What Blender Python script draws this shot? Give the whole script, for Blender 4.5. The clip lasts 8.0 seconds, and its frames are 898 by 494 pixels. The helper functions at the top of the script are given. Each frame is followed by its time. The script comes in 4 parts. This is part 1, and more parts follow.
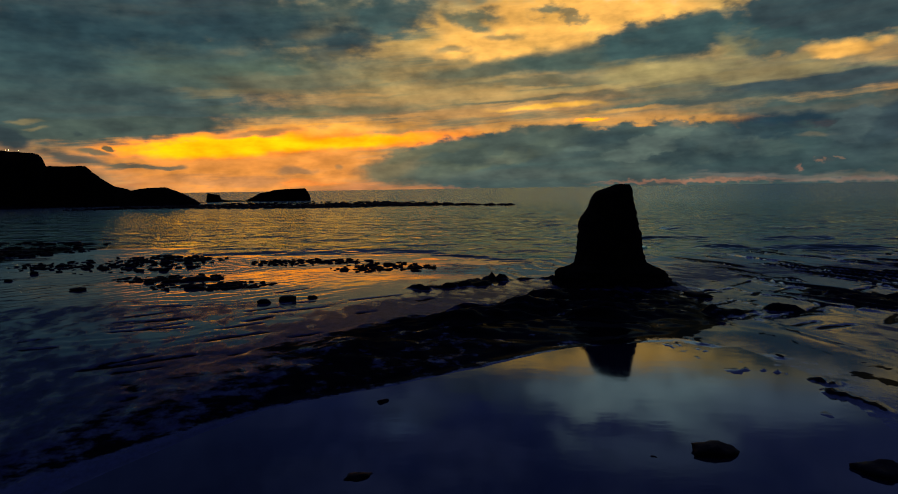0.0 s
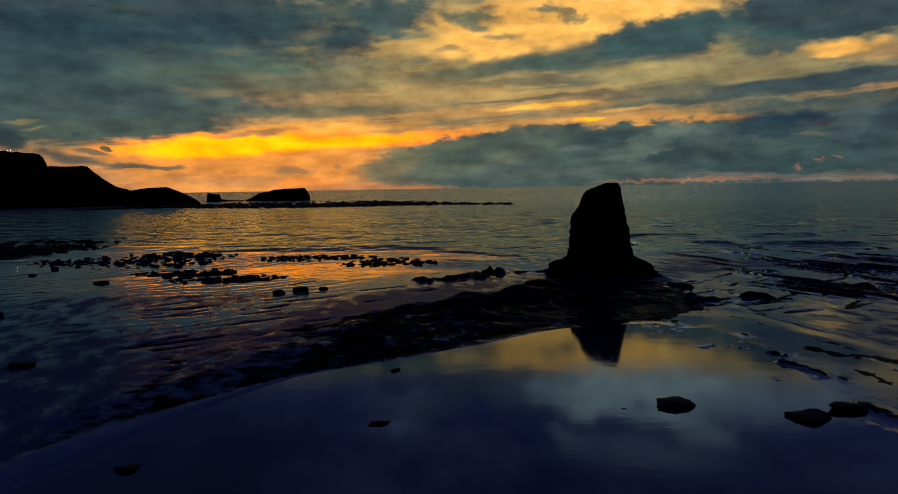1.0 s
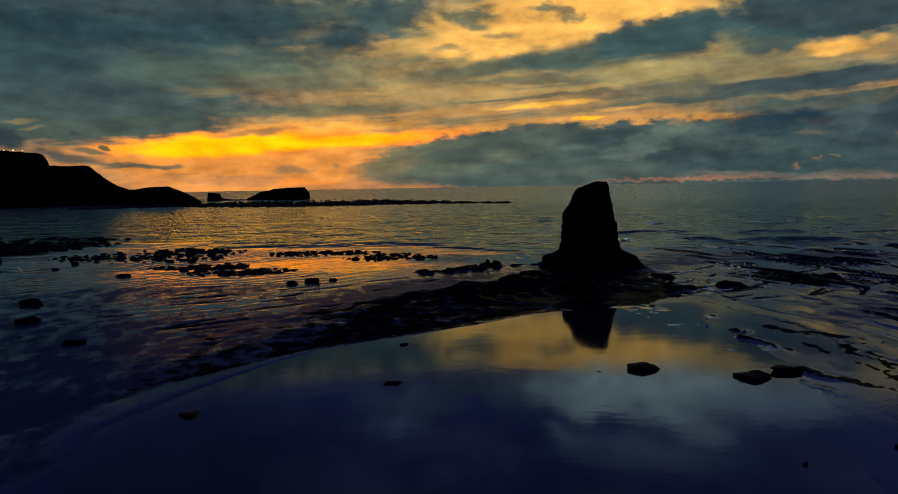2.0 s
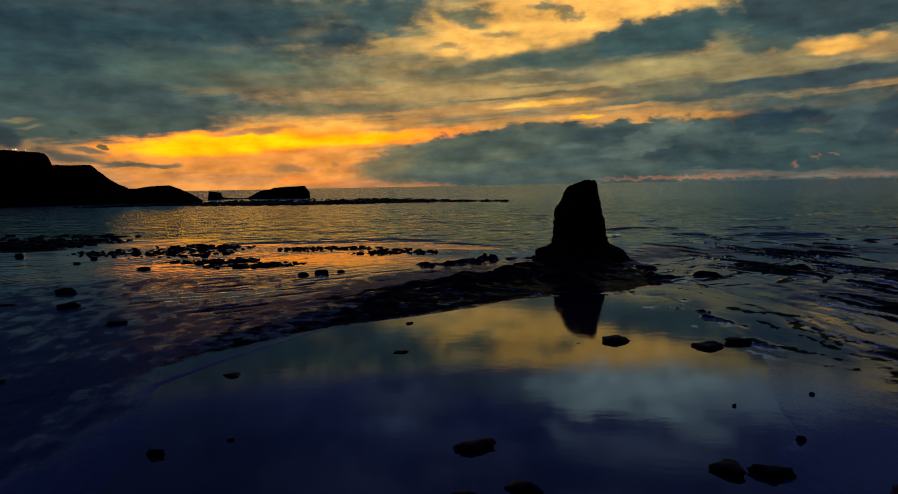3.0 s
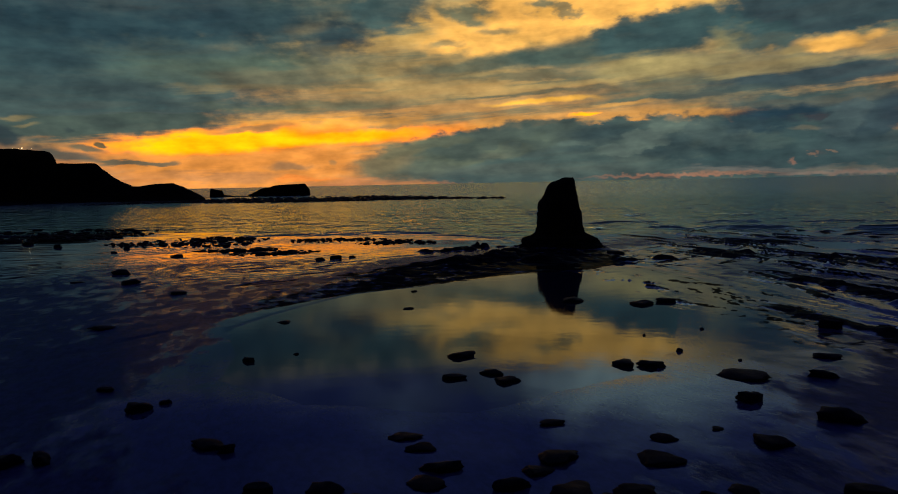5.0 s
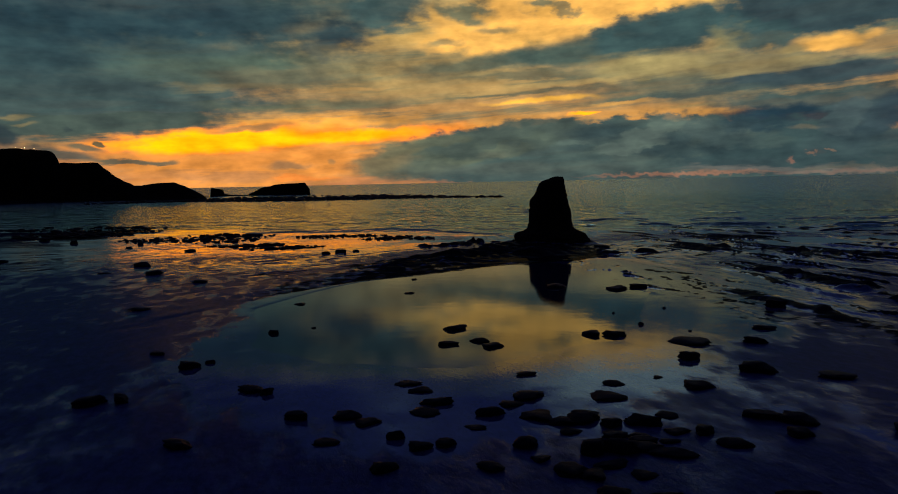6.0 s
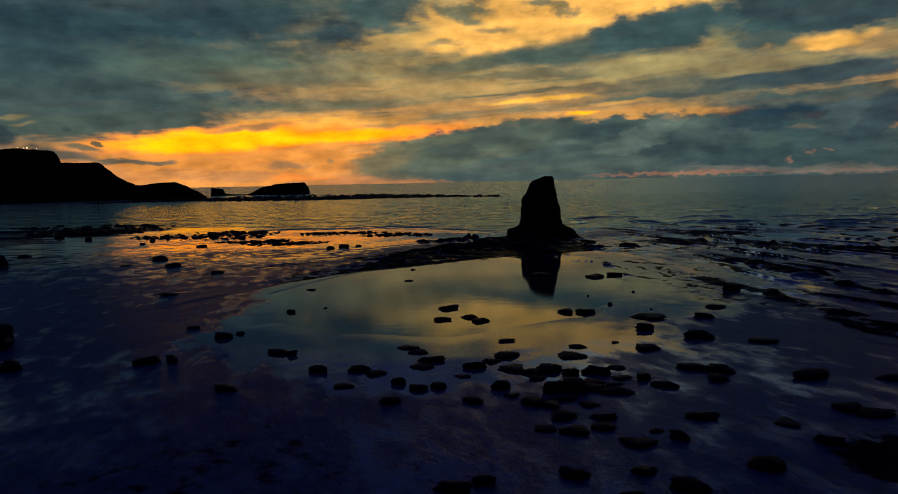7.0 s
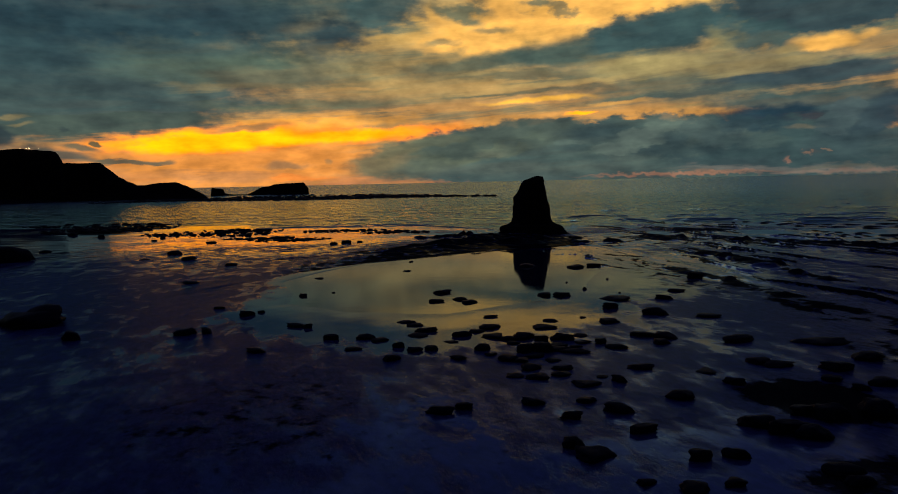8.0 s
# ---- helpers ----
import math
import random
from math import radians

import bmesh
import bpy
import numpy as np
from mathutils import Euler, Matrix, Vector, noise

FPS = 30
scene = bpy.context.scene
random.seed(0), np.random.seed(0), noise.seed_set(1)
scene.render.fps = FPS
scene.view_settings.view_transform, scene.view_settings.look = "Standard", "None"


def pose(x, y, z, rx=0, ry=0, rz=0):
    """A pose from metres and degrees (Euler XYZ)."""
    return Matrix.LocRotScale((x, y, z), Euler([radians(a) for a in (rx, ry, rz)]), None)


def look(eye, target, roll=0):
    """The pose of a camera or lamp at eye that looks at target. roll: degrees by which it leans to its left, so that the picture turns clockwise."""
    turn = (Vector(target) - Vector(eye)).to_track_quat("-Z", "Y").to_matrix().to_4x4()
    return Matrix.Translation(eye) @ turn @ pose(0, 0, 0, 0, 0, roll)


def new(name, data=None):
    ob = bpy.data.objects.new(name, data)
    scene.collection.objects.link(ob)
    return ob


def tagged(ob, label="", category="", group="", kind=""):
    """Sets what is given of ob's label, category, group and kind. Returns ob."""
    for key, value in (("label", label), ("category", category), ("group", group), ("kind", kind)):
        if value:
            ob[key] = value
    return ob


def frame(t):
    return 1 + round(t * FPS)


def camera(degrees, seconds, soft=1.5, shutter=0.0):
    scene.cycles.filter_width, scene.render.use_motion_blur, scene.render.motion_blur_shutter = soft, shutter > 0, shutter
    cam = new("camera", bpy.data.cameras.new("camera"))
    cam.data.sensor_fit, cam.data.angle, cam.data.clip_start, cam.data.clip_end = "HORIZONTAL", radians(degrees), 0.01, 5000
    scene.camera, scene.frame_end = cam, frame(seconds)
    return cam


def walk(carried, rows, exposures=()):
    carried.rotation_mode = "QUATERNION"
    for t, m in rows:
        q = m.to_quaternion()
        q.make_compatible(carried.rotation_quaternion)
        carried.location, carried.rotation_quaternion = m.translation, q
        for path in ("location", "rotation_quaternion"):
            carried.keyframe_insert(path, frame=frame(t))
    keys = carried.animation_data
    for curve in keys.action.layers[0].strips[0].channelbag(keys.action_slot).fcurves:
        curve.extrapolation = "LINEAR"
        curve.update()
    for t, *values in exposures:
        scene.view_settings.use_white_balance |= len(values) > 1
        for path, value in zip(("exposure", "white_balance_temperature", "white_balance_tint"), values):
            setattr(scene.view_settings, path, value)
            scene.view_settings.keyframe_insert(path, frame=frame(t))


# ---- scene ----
cam = camera(70.0, 8.0, soft=1.0)
PATH = [
    (0, (-2.036, -4.642, 9.270), (-9.709, 94.631, 0.003), -0.90),
    (0.5, (-2.006, -6.796, 9.229), (-9.568, 92.484, -0.058), -0.93),
    (1, (-1.947, -9.072, 9.193), (-9.408, 90.211, -0.139), -0.97),
    (1.5, (-1.859, -11.456, 9.162), (-9.229, 87.828, -0.236), -1.00),
    (2, (-1.745, -13.934, 9.134), (-9.030, 85.349, -0.345), -1.03),
    (2.5, (-1.603, -16.494, 9.110), (-8.810, 82.786, -0.461), -1.05),
    (3, (-1.435, -19.125, 9.087), (-8.567, 80.151, -0.582), -1.08),
    (3.5, (-1.241, -21.818, 9.067), (-8.301, 77.453, -0.703), -1.10),
    (4, (-1.022, -24.565, 9.046), (-8.011, 74.701, -0.822), -1.12),
    (4.5, (-0.779, -27.359, 9.026), (-7.695, 71.903, -0.936), -1.14),
    (5, (-0.511, -30.193, 9.005), (-7.353, 69.065, -1.042), -1.15),
    (5.5, (-0.220, -33.065, 8.983), (-6.983, 66.191, -1.138), -1.17),
    (6, (0.094, -35.970, 8.958), (-6.585, 63.286, -1.221), -1.18),
    (6.5, (0.430, -38.908, 8.930), (-6.157, 60.350, -1.290), -1.19),
    (7, (0.788, -41.877, 8.899), (-5.699, 57.386, -1.343), -1.20),
    (7.5, (1.168, -44.878, 8.863), (-5.210, 54.391, -1.378), -1.20),
    (8, (1.568, -47.914, 8.821), (-4.688, 51.366, -1.395), -1.21),
]
walk(cam, [(t, look(e, g, r)) for t, e, g, r in PATH])

# ---- world: a broken sunset sky ----
world = bpy.data.worlds.new("sunset_sky")
scene.world = world
world.use_nodes = True
WT = world.node_tree
WT.nodes.clear()


def nd(tree, kind, **values):
    n = tree.nodes.new(kind)
    for key, v in values.items():
        if key == "op":
            n.operation = v
        elif key == "links":
            for slot, src in v.items():
                tree.links.new(src, n.inputs[slot])
        elif key == "put":
            for slot, val in v.items():
                n.inputs[slot].default_value = val
    return n


def calc(tree, op, a, b=0.0, c=0.0):
    n = nd(tree, "ShaderNodeMath", op=op)
    for k, v in enumerate((a, b, c)):
        if isinstance(v, (int, float)):
            n.inputs[k].default_value = v
        else:
            tree.links.new(v, n.inputs[k])
    return n.outputs[0]


def ease(tree, value, lo, hi, out_lo=0.0, out_hi=1.0):
    n = nd(tree, "ShaderNodeMapRange", links={0: value}, put={1: lo, 2: hi, 3: out_lo, 4: out_hi})
    n.interpolation_type = "SMOOTHSTEP"
    return n.outputs[0]


def blend(tree, fac, a, b, how="MIX"):
    n = nd(tree, "ShaderNodeMix")
    n.data_type, n.blend_type, n.clamp_factor = "RGBA", how, True
    for slot, v in ((0, fac), (6, a), (7, b)):
        if isinstance(v, (int, float)):
            n.inputs[slot].default_value = v
        elif isinstance(v, tuple):
            n.inputs[slot].default_value = (*v, 1)
        else:
            tree.links.new(v, n.inputs[slot])
    return n.outputs[2]


def vec(tree, x, y, z=0.0):
    n = nd(tree, "ShaderNodeCombineXYZ")
    for k, v in enumerate((x, y, z)):
        if isinstance(v, (int, float)):
            n.inputs[k].default_value = v
        else:
            tree.links.new(v, n.inputs[k])
    return n.outputs[0]


def fbm(tree, v, scale, detail=5.0, rough=0.55, lac=2.0):
    n = nd(tree, "ShaderNodeTexNoise", links={"Vector": v}, put={"Scale": scale, "Detail": detail, "Roughness": rough, "Lacunarity": lac})
    return n.outputs[0]


def ramp(tree, value, stops, smooth=False):
    n = nd(tree, "ShaderNodeValToRGB", links={0: value})
    n.color_ramp.interpolation = "EASE" if smooth else "LINEAR"
    e = n.color_ramp.elements
    while len(e) < len(stops):
        e.new(0.5)
    for k, (p, col) in enumerate(stops):
        e[k].position = p
        e[k].color = (*col, 1)
    return n.outputs[0]


ray = nd(WT, "ShaderNodeTexCoord").outputs["Generated"]
sep = nd(WT, "ShaderNodeSeparateXYZ", links={0: ray})
DX, DY, DZ = sep.outputs
AZ = calc(WT, "MULTIPLY", calc(WT, "ARCTAN2", DX, DY), 57.2958)
EL = calc(WT, "MULTIPLY", calc(WT, "ARCSINE", DZ), 57.2958)
# cloud coordinates in degrees, torn by wind: long across, short upwards
n_wide = fbm(WT, vec(WT, calc(WT, "MULTIPLY", AZ, 0.10), calc(WT, "MULTIPLY", EL, 0.32), 1.7), 1.0, 4.0, 0.6)
n_puff = fbm(WT, vec(WT, calc(WT, "MULTIPLY", AZ, 0.42), calc(WT, "MULTIPLY", EL, 0.85), 8.3), 1.0, 6.0, 0.5)
n_puff2 = fbm(WT, vec(WT, calc(WT, "MULTIPLY", AZ, 0.5), calc(WT, "MULTIPLY", EL, 1.0), 21.3), 1.0, 6.0, 0.5)
tilt_el = calc(WT, "SUBTRACT", EL, calc(WT, "MULTIPLY", AZ, 0.06))
n_streak = fbm(WT, vec(WT, calc(WT, "MULTIPLY", AZ, 0.09), calc(WT, "MULTIPLY", tilt_el, 1.1), 4.1), 1.0, 7.0, 0.62)
n_thread = fbm(WT, vec(WT, calc(WT, "MULTIPLY", AZ, 0.2), calc(WT, "MULTIPLY", tilt_el, 2.6), 14.1), 1.0, 5.0, 0.6)
n_fine = fbm(WT, vec(WT, calc(WT, "MULTIPLY", AZ, 0.9), calc(WT, "MULTIPLY", EL, 1.9), 31.0), 1.0, 6.0, 0.52)
FRAY = calc(WT, "MULTIPLY", calc(WT, "SUBTRACT", n_fine, 0.5), 0.32)
off = lambda n, k: calc(WT, "MULTIPLY", calc(WT, "SUBTRACT", n, 0.5), k)
U_STREAK = vec(WT, calc(WT, "ADD", AZ, off(n_wide, 14.0)), calc(WT, "ADD", calc(WT, "ADD", EL, off(n_streak, 2.0)), off(n_puff, 1.0)))
U_PUFF = vec(WT, calc(WT, "ADD", AZ, off(n_puff, 4.5)), calc(WT, "ADD", EL, off(n_puff2, 2.6)))
U_CRISP = vec(WT, calc(WT, "ADD", AZ, off(n_puff2, 1.8)), calc(WT, "ADD", EL, off(n_puff, 1.1)))
n_curl = fbm(WT, vec(WT, calc(WT, "MULTIPLY", AZ, 1.1), calc(WT, "MULTIPLY", EL, 1.5), 63.0), 1.0, 5.0, 0.55)
U_HEAD = vec(WT, calc(WT, "ADD", AZ, off(n_fine, 1.6)), calc(WT, "ADD", EL, off(n_curl, 1.3)))

warm = ramp(WT, calc(WT, "DIVIDE", EL, 40.0), [
    (0.0, (0.50, 0.20, 0.08)), (0.05, (0.72, 0.27, 0.07)), (0.10, (0.80, 0.34, 0.06)), (0.17, (0.52, 0.28, 0.10)),
    (0.27, (0.46, 0.31, 0.12)), (0.34, (0.80, 0.46, 0.11)), (0.385, (0.45, 0.33, 0.14)), (0.42, (0.085, 0.10, 0.13)), (0.47, (0.042, 0.056, 0.10)), (1.0, (0.028, 0.042, 0.092))])
side = ease(WT, calc(WT, "ABSOLUTE", calc(WT, "ADD", AZ, 1.0)), 26.0, 46.0)
SKY = blend(WT, side, warm, (0.065, 0.085, 0.095))
air = nd(WT, "ShaderNodeTexSky")
air.sky_type, air.sun_disc, air.sun_elevation, air.sun_rotation = "NISHITA", False, radians(1.5), radians(-17)
SKY = blend(WT, 0.0015, SKY, air.outputs[0], "ADD")


def cloud(where, u, v, ru, rv, turn, col, thick=1.0, inner=0.4):
    """A torn ellipse of cloud round azimuth u and elevation v, in degrees."""
    global SKY
    # a hair of the layer below, so that the layers are worked out one after another
    seat = nd(WT, "ShaderNodeVectorMath", op="MULTIPLY_ADD", links={0: SKY, 2: where}, put={1: (1e-7, 1e-7, 1e-7)}).outputs[0]
    m = nd(WT, "ShaderNodeMapping", links={0: seat}, put={1: (u, v, 0), 2: (0, 0, radians(turn)), 3: (ru, rv, 1)})
    m.vector_type = "TEXTURE"
    d = nd(WT, "ShaderNodeVectorMath", op="LENGTH", links={0: m.outputs[0]}).outputs["Value"]
    SKY = blend(WT, ease(WT, calc(WT, "ADD", d, FRAY), 1.0, inner, 0.0, thick), SKY, col)


BANK = (0.060, 0.102, 0.096)
DARK, SLATE, NAVY = (0.026, 0.058, 0.072), (0.046, 0.090, 0.092), (0.017, 0.042, 0.062)
OLIVE, TAN, GOLD = (0.095, 0.138, 0.098), (0.35, 0.255, 0.10), (1.05, 0.53, 0.11)
ORANGE, HOT, ROSE = (1.5, 0.38, 0.03), (2.1, 0.62, 0.003), (0.30, 0.15, 0.10)

# thin veil over the middle heights
LOW = ease(WT, EL, 17.5, 14.5)
SKY = blend(WT, calc(WT, "MULTIPLY", LOW, ease(WT, n_streak, 0.42, 0.66, 0.0, 0.75)), SKY, OLIVE)
SKY = blend(WT, calc(WT, "MULTIPLY", LOW, ease(WT, n_thread, 0.5, 0.72, 0.0, 0.35)), SKY, (0.62, 0.36, 0.11))
# the clear gold opening, high up
cloud(U_PUFF, 7.0, 14.31, 12.9, 2.31, 0.1, GOLD, 0.95, 0.5)
cloud(U_PUFF, 1.1, 12.19, 9.4, 1.67, 3.6, GOLD, 0.85, 0.4)
cloud(U_PUFF, -3.3, 13.46, 3.5, 2.75, -1.1, GOLD, 0.6, 0.2)
cloud(U_STREAK, -5.4, 8.79, 15.1, 2.89, -0.7, TAN, 0.6, 0.3)
# the afterglow low down
cloud(U_STREAK, -22.2, 2.04, 13.8, 3.16, -0.3, (0.920, 0.330, 0.060), 0.95, 0.5)
cloud(U_STREAK, -15.4, 5.14, 9.7, 0.78, 3.1, (1.000, 0.420, 0.060), 0.85, 0.3)
cloud(U_CRISP, -22.1, 3.86, 13.8, 1.43, 2.9, ORANGE, 1.0, 0.4)
cloud(U_CRISP, -23.3, 3.76, 11.3, 1.13, 1.9, HOT, 1.0, 0.5)
cloud(U_CRISP, -8.5, 4.22, 9.1, 0.84, 5.3, ORANGE, 0.95, 0.3)
cloud(U_CRISP, -13.5, 4.06, 8.9, 0.69, 3.7, HOT, 0.95, 0.4)
# grey decks over the glow and to the west
cloud(U_STREAK, -34.4, 8.67, 21.0, 5.85, 3.9, SLATE, 0.95, 0.62)
cloud(U_STREAK, -19.1, 9.64, 15.0, 2.22, 1.6, (0.094, 0.133, 0.092), 0.7, 0.3)
cloud(U_STREAK, -32.7, 4.88, 11.7, 1.05, 3.8, (0.067, 0.097, 0.082), 0.95, 0.6)
cloud(U_STREAK, -21.5, 8.18, 7.3, 0.60, 2.6, (0.260, 0.195, 0.090), 0.6, 0.2)
cloud(U_STREAK, -26.0, 6.68, 8.7, 0.41, 2.7, (0.057, 0.084, 0.080), 0.7, 0.3)
cloud(U_STREAK, -15.4, 6.78, 12.6, 0.67, 1.4, (0.123, 0.143, 0.090), 0.75, 0.3)
cloud(U_CRISP, -20.7, 4.77, 5.1, 0.38, 4.6, (0.300, 0.190, 0.085), 0.8, 0.3)
cloud(U_CRISP, -21.8, 11.58, 2.7, 0.54, 7.6, (0.200, 0.170, 0.100), 0.5, 0.2)
cloud(U_PUFF, -27.8, 13.79, 19.3, 3.36, 2.8, DARK, 0.96, 0.5)
cloud(U_PUFF, -14.7, 13.64, 10.1, 3.38, 6.2, (0.061, 0.102, 0.094), 0.85, 0.4)
cloud(U_PUFF, -13.3, 12.17, 3.9, 1.75, 15.2, DARK, 0.85, 0.4)
cloud(U_PUFF, -8.8, 14.64, 4.9, 2.34, 9.4, SLATE, 0.9, 0.45)
cloud(U_STREAK, -37.2, 9.87, 7.1, 2.81, 5.2, DARK, 0.6, 0.3)
cloud(U_CRISP, -16.1, 12.92, 2.9, 0.63, 9.3, (0.220, 0.180, 0.100), 0.5, 0.2)
cloud(U_PUFF, -2.1, 14.34, 3.7, 1.27, -6.0, OLIVE, 0.9, 0.3)
cloud(U_PUFF, 4.8, 14.62, 2.4, 0.98, -3.1, OLIVE, 0.85, 0.3)
cloud(U_PUFF, 6.6, 13.97, 1.4, 0.54, -3.5, OLIVE, 0.7, 0.3)
cloud(U_CRISP, 0.6, 12.66, 2.7, 0.41, 3.7, OLIVE, 0.65, 0.2)
cloud(U_CRISP, -3.8, 11.80, 2.5, 0.42, 3.7, OLIVE, 0.65, 0.2)
cloud(U_CRISP, -11.4, 8.09, 4.5, 0.24, 2.0, (0.650, 0.360, 0.110), 0.5, 0.2)
# the long bar that climbs to the east
cloud(U_CRISP, -0.4, 10.03, 9.5, 0.90, 5.1, (0.100, 0.128, 0.090), 0.8, 0.4)
cloud(U_CRISP, 8.4, 10.60, 10.9, 1.48, 2.6, (0.066, 0.106, 0.090), 0.92, 0.45)
cloud(U_PUFF, 9.4, 11.91, 1.9, 0.72, 4.0, SLATE, 0.9, 0.4)
cloud(U_PUFF, 11.7, 12.47, 2.1, 0.89, 3.4, SLATE, 0.9, 0.4)
cloud(U_PUFF, 14.8, 12.82, 2.2, 0.96, 2.6, SLATE, 0.92, 0.4)
cloud(U_PUFF, 17.7, 12.98, 1.7, 0.77, 2.0, SLATE, 0.9, 0.4)
cloud(U_CRISP, 13.5, 11.53, 6.3, 2.05, 5.3, SLATE, 0.97, 0.6)
cloud(U_CRISP, 16.6, 12.09, 3.5, 1.82, 9.6, SLATE, 0.97, 0.6)
cloud(U_STREAK, 5.5, 8.97, 12.7, 0.52, 0.5, (0.098, 0.128, 0.090), 0.65, 0.3)
cloud(U_PUFF, 19.4, 11.52, 2.5, 1.80, -5.8, SLATE, 0.7, 0.3)
cloud(U_STREAK, 12.2, 9.64, 10.1, 0.73, 1.3, SLATE, 0.6, 0.2)
cloud(U_PUFF, 25.5, 12.44, 7.9, 2.65, -4.6, (0.034, 0.067, 0.078), 0.98, 0.7)
cloud(U_PUFF, 21.7, 10.73, 3.6, 1.36, -6.1, SLATE, 0.92, 0.5)
cloud(U_PUFF, 37.4, 7.07, 5.6, 5.81, -7.4, DARK, 0.97, 0.5)
cloud(U_PUFF, 19.1, 12.15, 1.8, 1.96, -6.0, SLATE, 0.85, 0.3)
cloud(U_STREAK, 18.0, 7.79, 14.2, 3.14, -1.0, (0.082, 0.128, 0.100), 0.75, 0.4)
cloud(U_STREAK, 14.0, 9.20, 9.9, 1.36, -1.9, (0.44, 0.32, 0.115), 0.75, 0.2)
cloud(U_STREAK, 21.3, 8.93, 4.1, 0.39, 0.1, (0.200, 0.170, 0.095), 0.6, 0.2)
cloud(U_CRISP, 26.5, 9.77, 2.9, 0.74, -3.4, GOLD, 0.95, 0.4)
cloud(U_CRISP, 24.1, 9.51, 1.7, 0.38, 2.7, TAN, 0.7, 0.2)
cloud(U_CRISP, 29.2, 10.04, 1.2, 0.40, -0.7, GOLD, 0.6, 0.2)
cloud(U_STREAK, 25.6, 7.59, 8.7, 1.18, 0.3, (0.036, 0.064, 0.077), 0.94, 0.45)
cloud(U_STREAK, 18.0, 6.80, 11.2, 0.59, 1.5, (0.056, 0.085, 0.082), 0.8, 0.3)
cloud(U_STREAK, 3.6, 7.51, 8.4, 0.43, 2.0, (0.098, 0.122, 0.085), 0.75, 0.3)
cloud(U_CRISP, 4.3, 6.81, 6.6, 0.39, 2.0, (1.000, 0.500, 0.070), 0.95, 0.3)
cloud(U_CRISP, 11.3, 6.34, 4.2, 0.28, 0.4, (0.800, 0.400, 0.090), 0.65, 0.2)
cloud(U_CRISP, 17.6, 5.73, 4.8, 0.23, -1.1, TAN, 0.5, 0.2)
cloud(U_STREAK, 26.1, 6.08, 6.0, 0.34, 1.1, (0.082, 0.117, 0.090), 0.7, 0.3)
cloud(U_STREAK, 25.0, 5.53, 10.7, 1.12, 0.4, (0.057, 0.094, 0.090), 0.92, 0.5)
cloud(U_CRISP, 24.6, 4.52, 8.1, 1.13, -1.3, NAVY, 0.95, 0.5)
cloud(U_CRISP, 29.5, 5.06, 2.1, 0.74, 1.5, NAVY, 0.7, 0.3)
# the bank of cumulus over the sea
cloud(U_PUFF, 10.9, 1.95, 21.3, 3.40, -0.4, BANK, 0.98, 0.84)
cloud(U_CRISP, -5.0, 2.37, 8.1, 1.91, 9.0, (0.111, 0.133, 0.090), 0.9, 0.7)
cloud(U_CRISP, 1.6, 3.65, 8.5, 1.64, 6.7, (0.074, 0.102, 0.085), 0.95, 0.75)
cloud(U_CRISP, 8.2, 5.66, 1.9, 0.19, -0.2, HOT, 0.85, 0.3)
cloud(U_CRISP, 26.2, 1.67, 12.8, 2.43, -2.0, (0.044, 0.080, 0.083), 0.97, 0.75)
cloud(U_CRISP, 9.4, 4.03, 4.5, 1.06, 3.2, (0.033, 0.059, 0.066), 0.8, 0.2)
cloud(U_PUFF, 16.1, 3.08, 4.0, 1.59, -10.5, (0.075, 0.107, 0.094), 0.85, 0.4)
cloud(U_PUFF, 20.6, 3.49, 2.9, 1.18, -2.6, (0.070, 0.102, 0.092), 0.8, 0.3)
cloud(U_PUFF, 11.8, 2.12, 3.5, 0.97, -1.5, (0.074, 0.102, 0.090), 0.6, 0.2)
cloud(U_PUFF, 1.6, 2.36, 3.0, 0.60, 3.8, (0.123, 0.148, 0.100), 0.5, 0.2)
cloud(U_CRISP, 19.0, 0.89, 7.7, 0.74, -1.4, (0.041, 0.067, 0.072), 0.7, 0.3)
cloud(U_PUFF, 28.5, 3.39, 2.3, 1.84, 8.5, (0.030, 0.053, 0.067), 0.95, 0.6)
cloud(U_CRISP, 25.4, 3.61, 2.1, 0.26, 1.5, (0.170, 0.150, 0.100), 0.6, 0.2)
cloud(U_STREAK, 0.6, 1.07, 15.1, 0.91, -1.0, (0.098, 0.125, 0.104), 0.7, 0.2)
cloud(U_CRISP, 25.8, 1.72, 0.8, 0.22, -2.0, ROSE, 0.16, 0.1)
cloud(U_CRISP, 24.2, 1.07, 0.4, 0.22, -1.6, (0.36, 0.17, 0.11), 0.18, 0.1)
# lit heads and dim hollows of the cumulus
cloud(U_PUFF, 15.2, 2.78, 2.7, 1.04, -1.9, (0.041, 0.071, 0.072), 0.7, 0.2)
cloud(U_PUFF, 19.8, 2.34, 3.0, 0.92, -2.0, (0.039, 0.069, 0.072), 0.7, 0.2)
cloud(U_PUFF, 15.0, 4.01, 2.2, 0.70, -2.3, (0.086, 0.128, 0.110), 0.75, 0.2)
cloud(U_PUFF, 17.4, 4.37, 1.7, 0.65, -2.7, (0.082, 0.124, 0.108), 0.75, 0.2)
cloud(U_PUFF, 19.9, 3.80, 1.8, 0.64, -2.7, (0.079, 0.120, 0.106), 0.7, 0.2)
